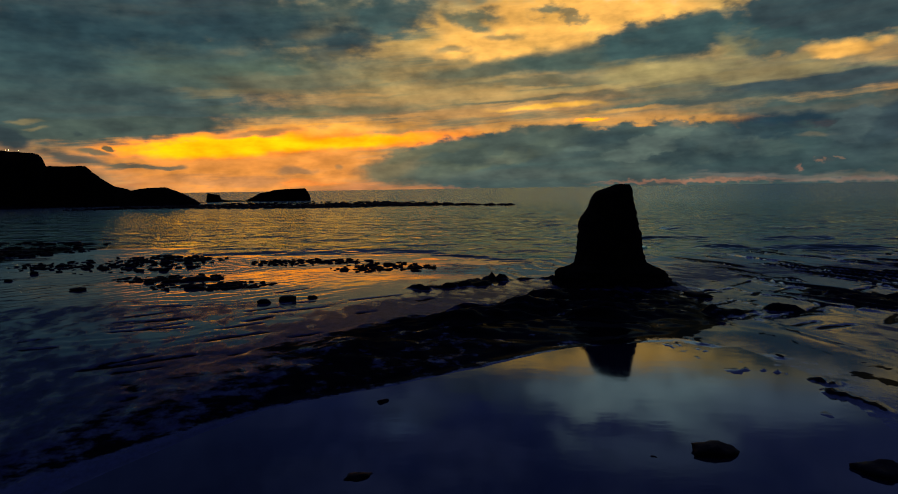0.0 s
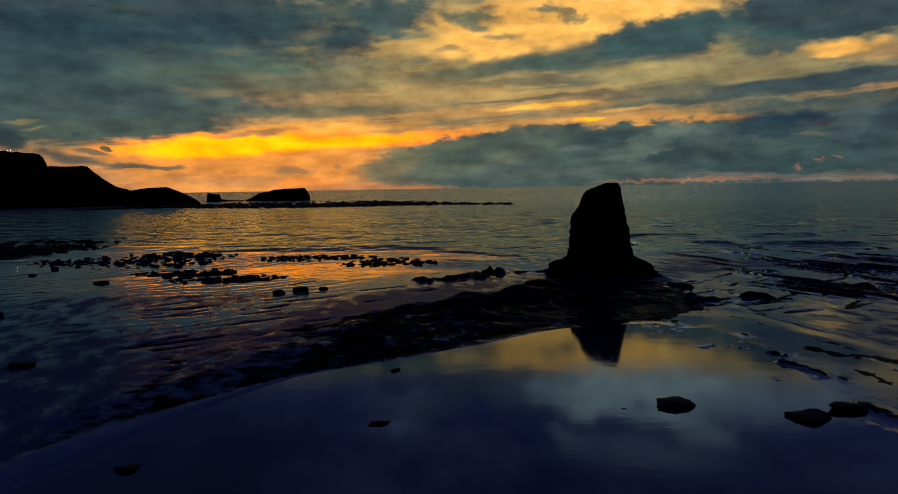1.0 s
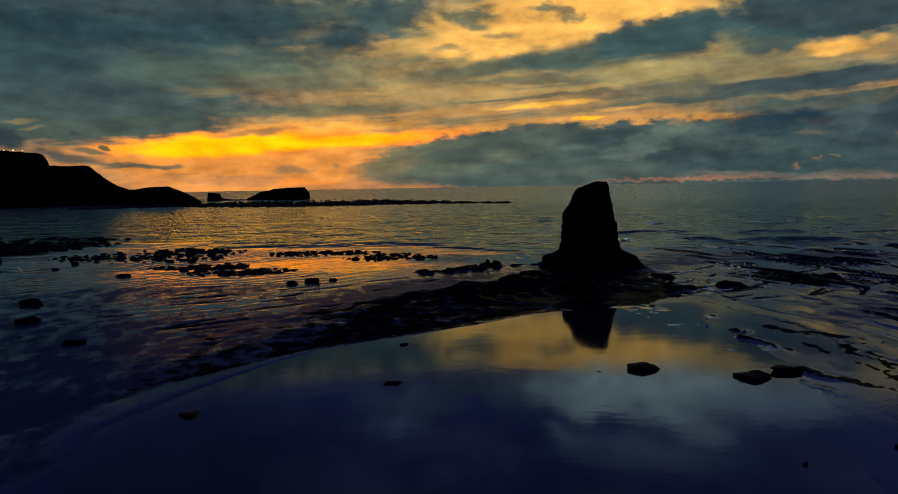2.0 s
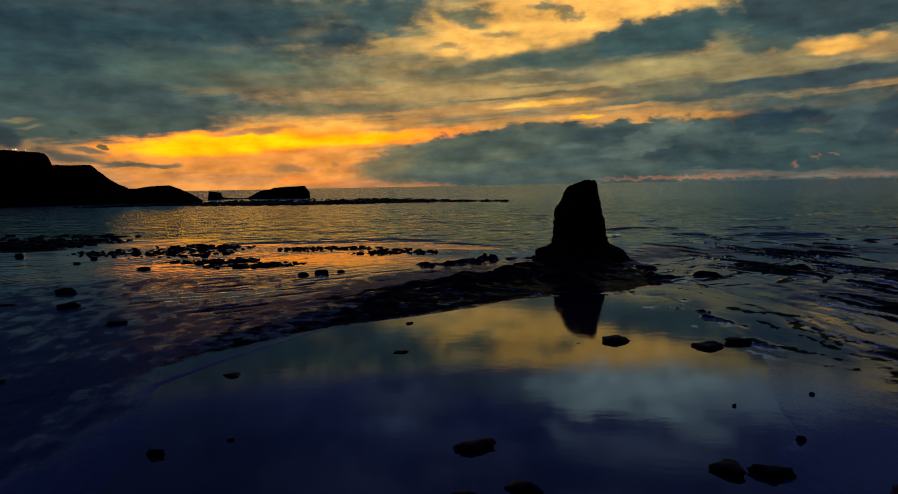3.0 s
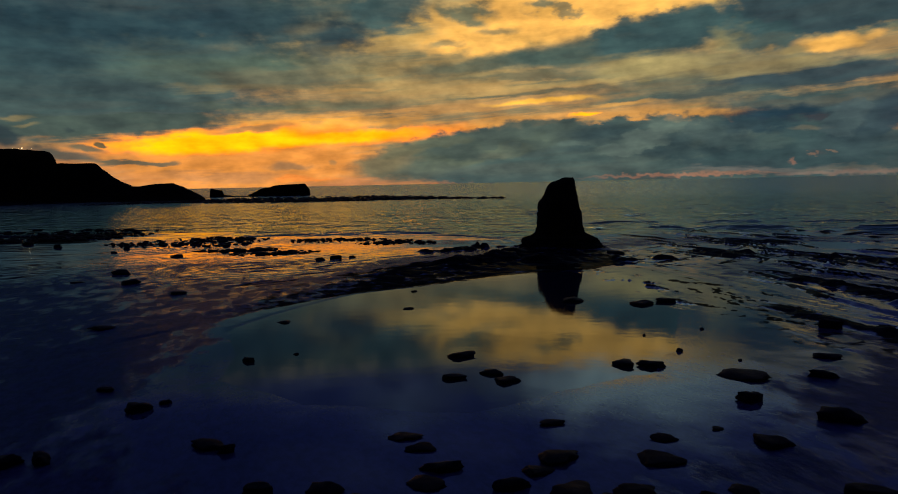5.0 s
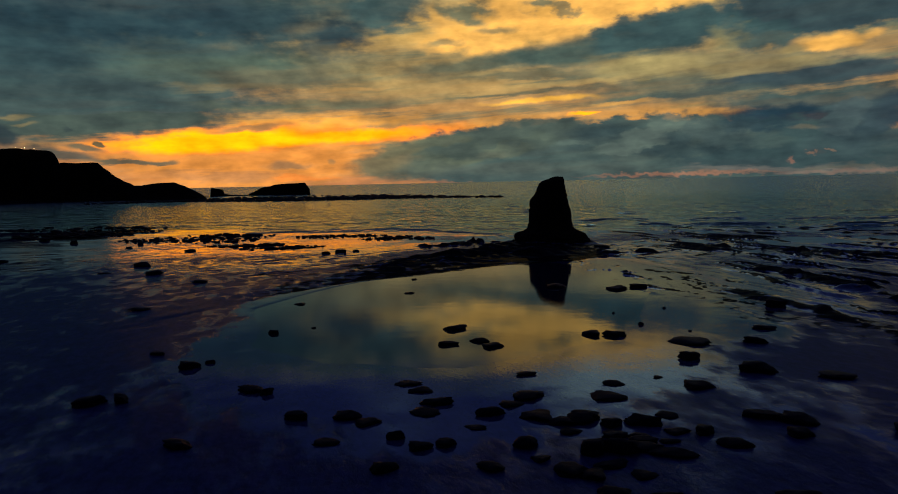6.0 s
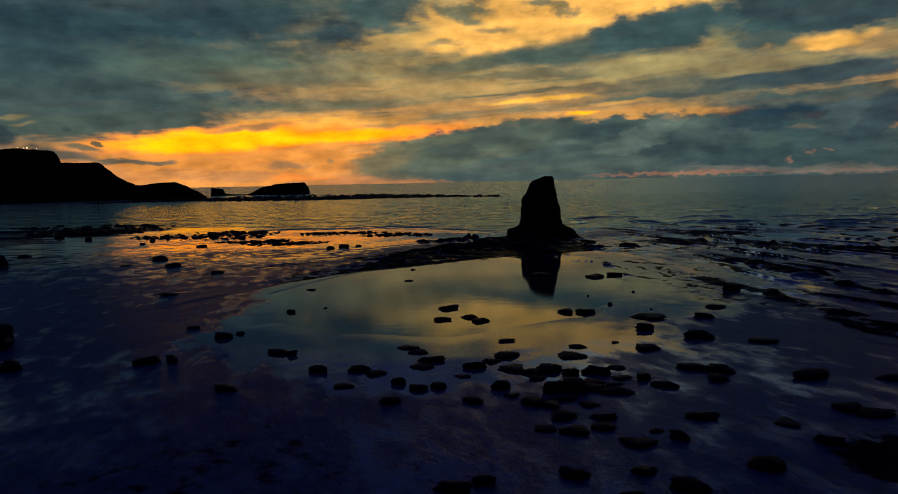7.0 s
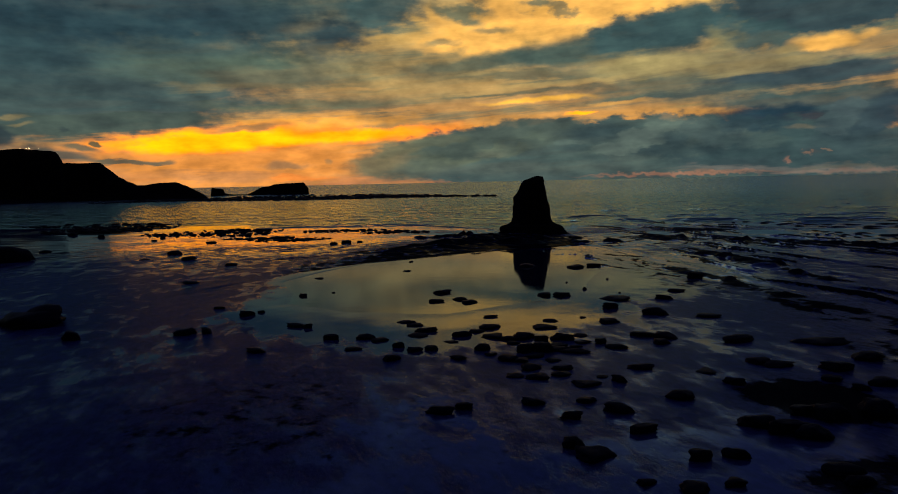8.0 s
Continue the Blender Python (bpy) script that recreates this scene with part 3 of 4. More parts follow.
def value(x, y, seed=0):
    i, j = np.floor(x).astype(np.int64), np.floor(y).astype(np.int64)
    u, v = x - i, y - j
    u, v = u * u * (3 - 2 * u), v * v * (3 - 2 * v)
    a, b_, c, d = hashed(i, j, seed), hashed(i + 1, j, seed), hashed(i, j + 1, seed), hashed(i + 1, j + 1, seed)
    return (a + (b_ - a) * u) * (1 - v) + (c + (d - c) * u) * v


def fractal(x, y, octaves=5, seed=0, gain=0.5):
    out, amp, total = 0, 1.0, 0.0
    for k in range(octaves):
        out = out + amp * value(x * 2**k + 17.3 * k, y * 2**k - 9.1 * k, seed + k)
        total += amp
        amp *= gain
    return out / total


def step(x, lo, hi):
    k = np.clip((x - lo) / (hi - lo), 0, 1)
    return k * k * (3 - 2 * k)


POOL_RIM = ((-17.8, 9), (-15.6, 14.5), (-12.5, 21.5), (-8, 24.8), (-2.7, 29), (2, 32.8), (8, 34.3), (13, 34), (15, 27), (14.2, 14),
            (11.5, 5), (8.5, -2), (4, -4.5), (-1, -8), (-9, -7), (-15, -3), (-16.4, 3))


def inside(x, y, rim):
    """Signed distance to a closed outline, positive inside."""
    best, odd = np.full(np.shape(x), 1e9), np.zeros(np.shape(x), bool)
    for (ax, ay), (bx, by) in zip(rim, rim[1:] + rim[:1]):
        k = np.clip(((x - ax) * (bx - ax) + (y - ay) * (by - ay)) / ((bx - ax) ** 2 + (by - ay) ** 2), 0, 1)
        best = np.minimum(best, np.hypot(x - ax - k * (bx - ax), y - ay - k * (by - ay)))
        odd ^= ((ay > y) != (by > y)) & (x < (bx - ax) * (y - ay) / (by - ay + 1e-9) + ax)
    return np.where(odd, best, -best)


SEA_Z = -1.2
RIDGE_X = (-30, -24, -18, -12.6, -5.8, 0.6, 6, 10, 15, 22)
RIDGE_Y = (-4, 5, 13.8, 22.0, 27.2, 32.4, 34.4, 36.2, 42, 52)
RIDGE_H = (0.0, 0.12, 0.32, 0.55, 0.8, 0.95, 0.95, 0.6, 0.15, 0.0)


def along(x, y, ax, ay, bx, by):
    """Distance to the stretch from a to b."""
    k = np.clip(((x - ax) * (bx - ax) + (y - ay) * (by - ay)) / ((bx - ax) ** 2 + (by - ay) ** 2), 0, 1)
    return np.hypot(x - ax - k * (bx - ax), y - ay - k * (by - ay))


crack_rng = random.Random(19)
FISSURES = []
for _ in range(26):
    fx, fy, fl, fa = crack_rng.uniform(13, 36), crack_rng.uniform(37, 58), crack_rng.uniform(1.5, 5.5), crack_rng.gauss(0.75, 0.2)
    FISSURES.append((fx, fy, fx + fl * math.cos(fa), fy + fl * math.sin(fa)))
for _ in range(22):
    fx, fy, fl, fa = crack_rng.uniform(-34, -12), crack_rng.uniform(26, 58), crack_rng.uniform(1.5, 5.0), crack_rng.gauss(0.6, 0.2)
    FISSURES.append((fx, fy, fx + fl * math.cos(fa), fy + fl * math.sin(fa)))


def land(x, y):
    """Height, weed cover and water film of the shore at x, y."""
    n1 = fractal(x / 9, y / 9, 5, 3) - 0.5
    n2 = fractal(x / 1.7, y / 1.7, 5, 11) - 0.5
    z = -0.014 * np.maximum(0, -x - 10) - 0.012 * np.maximum(0, y - 30) - 0.014 * np.maximum(0, y - 62)
    z = np.maximum(z, -3.0)
    shoal = step(x, 2, -14) * (1 - step(y, 108, 126))
    z = np.where(z < -1.0, z * (1 - shoal) + shoal * -1.12, z)
    z = z - 0.4 * step(y, 92, 104) * step(x, -60, -45) * (1 - step(x, -10, 2)) - 0.25 * step(y, 66, 76) * step(x, -16, -10) * (1 - step(x, 2, 10))
    # thin bedding that runs north-east over the western flat
    west = step(x, -10, -22)
    s1 = (-0.62 * x + 0.78 * y) / 2.6 + 4.0 * n1 + 0.8 * n2
    z = z + west * (0.030 * ((s1 % 1.0) - 0.5) * (0.4 + 1.2 * fractal(x / 6, y / 6, 3, 31))) + 0.10 * n1 * step(np.abs(x) + np.abs(y), 5, 40) + 0.03 * n2
    # ledges on the east side
    strike = 0.955 * x + 0.297 * y + 3.6 * n1 + 0.9 * n2
    run = -0.297 * x + 0.955 * y
    east = step(strike, 15.5, 19.5) * step(y, -60, -10)
    s2 = strike / 2.3 + 1.3 * fractal(strike / 7, run / 18, 3, 29)
    saw = (s2 % 1.0)
    scarp = step(saw, 0.0, 0.16) * (1 - saw)
    broken = fractal(strike / 2.4, run / 10, 4, 57)
    z = z + east * ((0.10 + 0.20 * step(x, 21, 27)) * scarp * step(broken, 0.44, 0.60) - 0.04)
    weed = east * step(saw, 0.42, 0.05) * step(broken, 0.42, 0.58) * (0.55 + 0.7 * step(x, 20, 26))
    # thin torn strips of weed along the same strike
    strips = fractal(strike / 0.8, run / 2.6, 5, 131, 0.62)
    strip_zone = step(strike, 15.0, 18.5) * (1 - step(strike, 24, 30)) * step(y, -4, 8) * (1 - step(y, 34, 42))
    strip = strip_zone * step(strips, 0.57, 0.64) * step(fractal(x / 4, y / 4, 3, 17), 0.42, 0.55)
    weed = np.maximum(weed, 1.1 * strip)
    # three longer scarps, ragged and weedy, and a crack in the western flat
    for ax, ay, bx, by, w, h in ((19, 14, 26, -12, 1.6, 0.22), (26, 27, 31, 6, 1.1, 0.28), (27, 50, 52, 30, 1.2, 0.3), (-9, 55.6, -1.5, 60.5, 1.0, 0.32), (-1.5, 61.5, 4, 63, 0.8, 0.4), (13.5, 42.2, 20, 44.5, 0.7, 0.3)):
        k = along(x + 3.0 * n1, y, ax, ay, bx, by) + 3.4 * n2 + 0.8 * w * step(broken, 0.58, 0.44)
        z = z + h * (1 - step(k, 0.2 * w, 1.5 * w)) * (0.3 + 1.4 * np.abs(n2) * 3)
        weed = np.maximum(weed, 0.9 * (1 - step(k, 0.4 * w, 2.6 * w)))
    gaps_ = step(fractal(x / 2.6, y / 2.6, 3, 101), 0.45, 0.58)
    # cracks: a shallow trench, coloured dark along its floor by the same mask
    for ax, ay, bx, by in ((-25, 13.5, -18.8, 22.2), (-19.4, 23.2, -21.0, 25.5), (13, 44, 20, 51), (15, 40, 22, 44), (-13, 43, -8, 50), (-24, 36, -19, 42), (-33, 34, -28, 39)):
        k = along(x + 3.0 * n1 + 1.2 * n2, y + 1.6 * n2, ax, ay, bx, by)
        z = z - 0.10 * (1 - step(k, 0.1, 0.4)) * gaps_
        weed = np.maximum(weed, 0.9 * (1 - step(k, 0.1, 0.5)) * gaps_)
    # fissures are cut and darkened in the same way
    for ax, ay, bx, by in FISSURES:
        k = along(x + 1.5 * n1 + 0.5 * n2, y + 0.8 * n2, ax, ay, bx, by)
        z = z - 0.09 * (1 - step(k, 0.05, 0.3))
        weed = np.maximum(weed, 0.9 * (1 - step(k, 0.08, 0.42)))
    # the long ridge from the stack to the south-west
    low = np.interp(x, RIDGE_X, RIDGE_Y) + 2.6 * n1 + 1.0 * n2
    d = y - low
    high = np.interp(x, RIDGE_X, RIDGE_H)
    body = step(d, -0.3, 9.0) * (1 - step(d, 13.0, 15.4))
    rug = fractal(x / 5.2 + 5, y / 2.6, 6, 71, 0.58)
    lumps = 0.35 + 1.5 * np.abs(2 * rug - 1) + 0.5 * np.floor(rug * 9) / 9
    lumps = lumps + (0.75 - lumps) * step(x, -4, -14) * 0.7
    z = z + high * body * lumps + 0.12 * step(d, -0.2, 0.5) * (1 - step(d, 4, 8)) * step(high, 0.05, 0.3)
    weed = np.maximum(weed, step(d, -1.8, -0.6) * (1 - step(d, 11.0, 15.5)) * step(high, 0.05, 0.45) * (0.55 + 0.38 * step(x, -16, -9) + 0.8 * n1 + 0.6 * n2))
    # mound that carries the stack
    r = np.hypot((x - 9.2) / 1.25, y - 57)
    z = z + 1.1 * (1 - step(r, 2.5, 6.2)) * (0.85 + 0.9 * n2)
    weed = np.maximum(weed, 0.62 * (1 - step(r, 4.0, 7.2)))
    # slabs and cracks of the flat round the stack
    flat = (1 - step(np.hypot((x - 15) / 13, (y - 47) / 12), 0.5, 1.0)) * step(d, 0, 3)
    z = z + flat * (0.10 * (np.floor(fractal(x / 2.3, y / 2.9, 3, 83) * 8) / 8 - 0.5) + 0.05 * n2)
    # pool
    pd = inside(x, y, POOL_RIM) + 1.6 * n1 + 1.6 * n2 * step(y, 16, 4) * step(x, -6, 4)
    pool = step(pd, -0.2, 2.5)
    near = step(pd, -6, -1.5)
    z = np.where(pd > -6, z * (1 - near) + near * (0.024 + 0.012 * n2 + step(d, -2.5, 0.6) * (np.maximum(z, 0.02) - 0.024 - 0.012 * n2)), z)
    south = np.maximum(step(y, 16, 2), step(x, 5, 10))
    z = z - (0.22 * pool * (1 - south) + 0.055 * south * step(pd, -0.6, 4.5)) * (1 - step(d, -2.5, 0.2))
    z = z + 0.22 * strip * pool
    # rocks awash and the dark spit to the west
    for cx, cy, rx, ry, h in ((-90, 103, 18, 12, 0.2), (-84, 88, 10, 6, 0.15), (-240, 262, 70, 12, 2.4)):
        k = np.hypot((x - cx) / rx, (y - cy) / ry)
        z = z + (1 - step(k, 0.4, 1.0)) * h * (0.5 + 1.6 * np.maximum(0, n2 + 0.2))
        weed = np.maximum(weed, 1 - step(k, 0.5, 1.0))
    # the beach under the cliffs
    inland = -(x + 335) * 0.90 + (y - 290) * 0.42
    z = z + 0.035 * np.clip(inland, 0, 400) * step(y, 120, 260) * (1 - step(y, 560, 680))
    weed = np.maximum(weed, 0.7 * step(inland, -2, 10) * step(y, 120, 260))
    # weed mats on the near shelf
    for cx, cy, rx, ry, k0 in ((-8.0, -24.5, 7.0, 6.0, 0.42), (14.5, -22.5, 3.6, 3.6, 1.0), (13.5, -30, 5, 3, 0.7), (27, 51, 5.5, 8, 0.75), (21, -16, 4, 5, 0.5), (1, -25, 14, 8, 0.3), (19, 9, 5, 11, 0.42)):
        weed = np.maximum(weed, k0 * (1 - step(np.hypot((x - cx) / rx, (y - cy) / ry) + 0.7 * n1, 0.4, 1.1)))
    film = 0.36 + 0.2 * step(y, 12, 45) + 0.2 * step(x, -12, 2) + 0.5 * n1 + 0.6 * step(pd, -7, -1) * (1 - step(d, -2, 0)) + 0.6 * step(y, 45, 62) * step(x, -8, -16)
    film = film - 0.25 * step(x, 10.5, 13.5) * (1 - step(y, 17, 25)) * step(y, -10, -4) - 0.15 * step(x, 11, 14) * (1 - step(y, 36, 42)) * step(y, 17, 25) - 0.15 * flat - 0.3 * step(d, 9, 12) * (1 - step(d, 22, 30)) * step(x, -22, -12) - 0.3 * step(x, 12, 17) * (1 - step(y, -8, 0))
    # smooth films on the near shelf, by the pool's foot and in a trough between the ledges
    for cx, cy, rx, ry, k0 in ((-2, -8, 12, 8, 0.3), (9, -7, 7, 8, -0.2), (-20.5, 2, 5.5, 12, -0.3), (23.5, 17, 5, 12, 0.8), (13.5, 8, 5, 10, 0.4), (20, 8, 7, 12, 0.22), (8, -20, 12, 8, -0.2), (-27, 8, 9, 12, -0.1), (-40, 76, 28, 22, 0.9)):
        film = film + k0 * (1 - step(np.hypot((x - cx) / rx, (y - cy) / ry) + 0.6 * n1, 0.5, 1.1))
    # the open trough between the ledges is bare
    weed = weed * (1 - 0.85 * (1 - step(np.hypot((x - 25) / 5, (y - 13.5) / 5) + 0.5 * n1, 0.6, 1.1)))
    return z, np.clip(weed, 0, 1.2), np.clip(film, 0, 1)


def graded(lo, hi, fine, far_lo, far_hi, grow=1.16):
    mid = list(np.arange(lo, hi + 1e-6, fine))
    a, s = [lo], fine
    while a[-1] > far_lo:
        s *= grow
        a.append(max(far_lo, a[-1] - s))
    c, s = [hi], fine
    while c[-1] < far_hi:
        s *= grow
        c.append(min(far_hi, c[-1] + s))
    return np.array(a[:0:-1] + mid + c[1:])


def sheet(name, xs, ys, fz, mat):
    """A grid sheet; fz gives heights and, it may be, a cover attribute."""
    gx, gy = np.meshgrid(xs, ys)
    got = fz(gx, gy)
    gz, cover = (got[0], got[1:]) if isinstance(got, tuple) else (got, None)
    nx, ny = len(xs), len(ys)
    co = np.stack([gx, gy, gz], -1).reshape(-1, 3).astype(np.float32)
    k = (np.arange(ny - 1)[:, None] * nx + np.arange(nx - 1)[None]).reshape(-1)
    quads = np.stack([k, k + 1, k + nx + 1, k + nx], -1).reshape(-1).astype(np.int32)
    me = bpy.data.meshes.new(name)
    me.vertices.add(len(co))
    me.vertices.foreach_set("co", co.reshape(-1))
    me.loops.add(len(quads))
    me.loops.foreach_set("vertex_index", quads)
    me.polygons.add(len(quads) // 4)
    me.polygons.foreach_set("loop_start", np.arange(0, len(quads), 4, dtype=np.int32))
    me.polygons.foreach_set("use_smooth", np.ones(len(quads) // 4, bool))
    if cover:
        a = me.attributes.new("cover", "FLOAT_VECTOR", "POINT")
        a.data.foreach_set("vector", np.stack([cover[0], cover[1], cover[0] * 0], -1).reshape(-1).astype(np.float32))
    me.update(calc_edges=True)
    me.materials.append(mat)
    return new(name, me)


tagged(sheet("ground", graded(-60, 48, 0.27, -4950, 4950), graded(-36, 96, 0.27, -600, 4950), land, GROUND),
       "dark wet shale shore platform with ledges and weed", "ground", kind="structure")


def swell(x, y):
    off_shore = step(y, 66, 120) * (0.35 + 0.65 * step(x, -60, 5))
    chop = 1 - np.abs(2 * fractal(x / 8, y / 6, 4, 9) - 1)
    long_ = fractal(x / 34, y / 15, 3, 41) - 0.5
    # longer waves that come in east of the stack
    roll = 0
    for y0, tall, bend in ((99, 0.6, 17), (118, 0.35, 23), (146, 0.4, 29)):
        roll = roll + tall * step(fractal(x / 9, y / 30, 3, 61 + y0), 0.42, 0.6) * np.exp(-(((y - y0 - 3 * np.sin(x / bend)) / 1.4) ** 2)) * step(x, 8, 22)
    return SEA_Z + (0.42 * (chop - 0.7) + 0.5 * long_) * off_shore * (1 - step(y, 500, 1500)) + 0.012 * chop + roll


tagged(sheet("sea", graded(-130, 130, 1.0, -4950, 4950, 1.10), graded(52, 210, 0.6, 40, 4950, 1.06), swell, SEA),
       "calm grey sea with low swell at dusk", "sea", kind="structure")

# the tide pool: still water up to its rim
pool_bm = bmesh.new()
cx_, cy_ = -1.0, 13.0
rim = [pool_bm.verts.new((cx_ + (x - cx_) * 1.06, cy_ + (y - cy_) * 1.05, 0.0)) for x, y in POOL_RIM]
pool_bm.faces.new(rim[::-1])
bmesh.ops.recalc_face_normals(pool_bm, faces=pool_bm.faces)
me = bpy.data.meshes.new("tide_pool")
pool_bm.to_mesh(me)
me.materials.append(POOL)
pool_ob = new("tide_pool", me)
tagged(pool_ob, "still tide pool that mirrors the sunset clouds", "tide pool", kind="structure")
if me.polygons[0].normal.z < 0:
    me.flip_normals()


# ---- rocks ----
def mesh_of(name, verts, faces, mat, smooth=True):
    me = bpy.data.meshes.new(name)
    me.from_pydata(verts, [], faces)
    me.polygons.foreach_set("use_smooth", [smooth] * len(me.polygons))
    me.materials.append(mat)
    return me


def boulder_mesh(name, seed, cuts=3, power=3.4, rough=0.26):
    """A weathered slab: a squared ball with chipped faces and a flat bed."""
    bm = bmesh.new()
    bmesh.ops.create_icosphere(bm, subdivisions=cuts, radius=1.0)
    rng = random.Random(seed)
    planes = [(Vector((rng.uniform(-1, 1), rng.uniform(-1, 1), rng.uniform(-0.2, 0.9))).normalized(), rng.uniform(0.5, 0.88)) for _ in range(12)]
    planes.append((Vector((rng.uniform(-0.12, 0.12), rng.uniform(-0.12, 0.12), 1)).normalized(), rng.uniform(0.5, 0.66)))
    for v in bm.verts:
        c = v.co
        c /= (abs(c.x) ** power + abs(c.y) ** power + abs(c.z) ** power) ** (1 / power)
        for nrm, lim in planes:
            over = c.dot(nrm) - lim
            if over > 0:
                c -= nrm * over * 0.85
        q_ = c * 1.6 + Vector((seed * 3.7, 0, 0))
        c *= 1 + rough * noise.fractal(q_, 1.0, 2.0, 4)
        c.z = (c.z + 1) * 0.5
    me = bpy.data.meshes.new(name)
    bm.to_mesh(me)
    bm.free()
    me.polygons.foreach_set("use_smooth", [True] * len(me.polygons))
    me.materials.append(STONE)
    return me


SLABS = [boulder_mesh("boulder", 3 + 5 * k) for k in range(14)]
stone_rng = random.Random(41)
stone_count = 0


def height_at(x, y):
    return float(land(np.array([float(x)]), np.array([float(y)]))[0][0])


def stone(x, y, wide, high, group="boulders on the shore"):
    global stone_count
    k = stone_rng
    ob = new("boulder", SLABS[stone_count % len(SLABS)])
    stone_count += 1
    wet = float(inside(np.array([float(x)]), np.array([float(y)]), POOL_RIM)[0]) > 0
    z = max(height_at(x, y), -0.1 if wet else SEA_Z - 0.05)
    deep = wide * k.uniform(0.55, 0.9)
    wide *= 1.15
    lift = high * (1.3 if wet else 0.98) + (0.11 if wet else 0.0)
    ob.matrix_world = Matrix.LocRotScale((x, y, z - 0.10 * high - (0.02 if wet else 0.0)), Euler((k.uniform(-0.07, 0.07), k.uniform(-0.07, 0.07), k.uniform(-0.35, 0.35))), (wide / 2, deep / 2, lift))
    flat = high < 0.3 * wide
    form = "flat slab of dark shale" if flat else "blocky dark shale boulder"
    spot = "standing in the still tide pool" if wet else "lying on the wet rock shelf"
    tagged(ob, form + " " + spot, "boulder", group)
    return ob


# boulders one by one: place, width, height
stone(-6.6, 15.0, 0.91, 0.13); stone(-14.3, 10.7, 0.99, 0.13); stone(-13.2, 1.4, 0.56, 0.16); stone(-11.1, 2.8, 0.33, 0.04)
stone(-15.0, -5.8, 1.10, 0.46); stone(-14.3, -5.0, 0.59, 0.22); stone(-10.6, -9.2, 1.21, 0.28); stone(-9.6, -9.7, 0.59, 0.37)
stone(-7.5, -12.4, 0.89, 0.38); stone(-5.6, -12.4, 1.08, 0.31); stone(-4.7, -13.0, 0.99, 0.20); stone(-5.8, -14.8, 0.98, 0.15)
stone(-3.4, -14.4, 0.64, 0.38); stone(-3.4, -16.9, 0.86, 0.39); stone(-3.7, -8.4, 1.03, 0.14); stone(-3.0, -9.3, 1.15, 0.15)
stone(-2.2, -10.9, 1.15, 0.31); stone(-2.6, -11.8, 1.15, 0.15); stone(-2.4, -15.2, 0.87, 0.29); stone(-1.6, -14.9, 0.84, 0.30)
stone(-0.1, -16.6, 0.85, 0.23); stone(-2.1, 2.3, 1.55, 0.20); stone(-2.4, -1.3, 1.06, 0.14); stone(-0.7, -0.7, 1.12, 0.15)
stone(0.0, -1.9, 1.17, 0.15); stone(1.5, -7.0, 1.02, 0.16); stone(-0.1, -12.0, 1.11, 0.37); stone(0.8, -11.0, 0.96, 0.19)
stone(1.6, -10.0, 1.27, 0.27); stone(1.8, -12.2, 1.33, 0.22); stone(-0.6, -13.4, 0.70, 0.09); stone(1.1, -14.9, 0.84, 0.43)
stone(1.6, -16.0, 0.66, 0.15); stone(2.4, -16.8, 1.29, 0.30); stone(-11.0, -15.1, 1.05, 0.33); stone(-0.3, -24.2, 1.11, 0.36)
stone(0.5, -23.7, 0.65, 0.33); stone(2.6, -19.6, 0.80, 0.16); stone(10.1, 16.0, 1.63, 0.21); stone(11.9, 17.1, 1.54, 0.20)
stone(8.1, 6.7, 0.20, 0.09); stone(9.1, 3.2, 0.33, 0.12); stone(11.8, 8.1, 0.21, 0.04); stone(5.8, 0.8, 1.15, 0.18)
stone(7.0, 0.5, 1.11, 0.20); stone(10.7, -1.0, 2.12, 0.28); stone(9.8, -4.4, 1.08, 0.53); stone(11.5, 1.4, 0.23, 0.11)
stone(14.1, -1.1, 1.22, 0.44); stone(16.1, 2.1, 1.34, 0.23); stone(19.5, 8.9, 1.21, 0.66); stone(12.1, -6.4, 1.61, 0.60)
stone(8.8, -8.7, 1.26, 0.30); stone(7.4, -7.4, 0.45, 0.09); stone(5.3, -8.3, 0.95, 0.15); stone(4.7, -10.1, 1.41, 0.21)
stone(3.5, -12.5, 1.20, 0.41); stone(2.6, -12.8, 0.98, 0.24); stone(5.6, -12.9, 1.00, 0.45); stone(6.6, -12.0, 0.81, 0.14)
stone(4.4, -13.1, 0.79, 0.41); stone(3.3, -15.4, 1.18, 0.62); stone(4.2, -15.3, 1.06, 0.65); stone(3.8, -16.4, 1.18, 0.20)
stone(5.1, -14.5, 0.94, 0.28); stone(5.8, -15.5, 1.53, 0.22); stone(6.5, -13.7, 0.90, 0.17); stone(7.4, -13.7, 0.72, 0.38)
stone(8.1, -14.7, 1.14, 0.25); stone(4.6, -17.1, 0.75, 0.15); stone(3.5, -18.4, 0.95, 0.27); stone(3.7, -19.8, 1.17, 0.25)
stone(4.9, -18.5, 0.84, 0.24); stone(4.7, -19.3, 0.92, 0.20); stone(5.7, -20.8, 1.25, 0.21); stone(6.5, -19.7, 0.70, 0.09)
stone(7.1, -20.3, 0.65, 0.40); stone(8.6, -18.4, 1.26, 0.28); stone(10.1, -12.0, 1.31, 0.28); stone(11.1, -12.6, 1.24, 0.43)
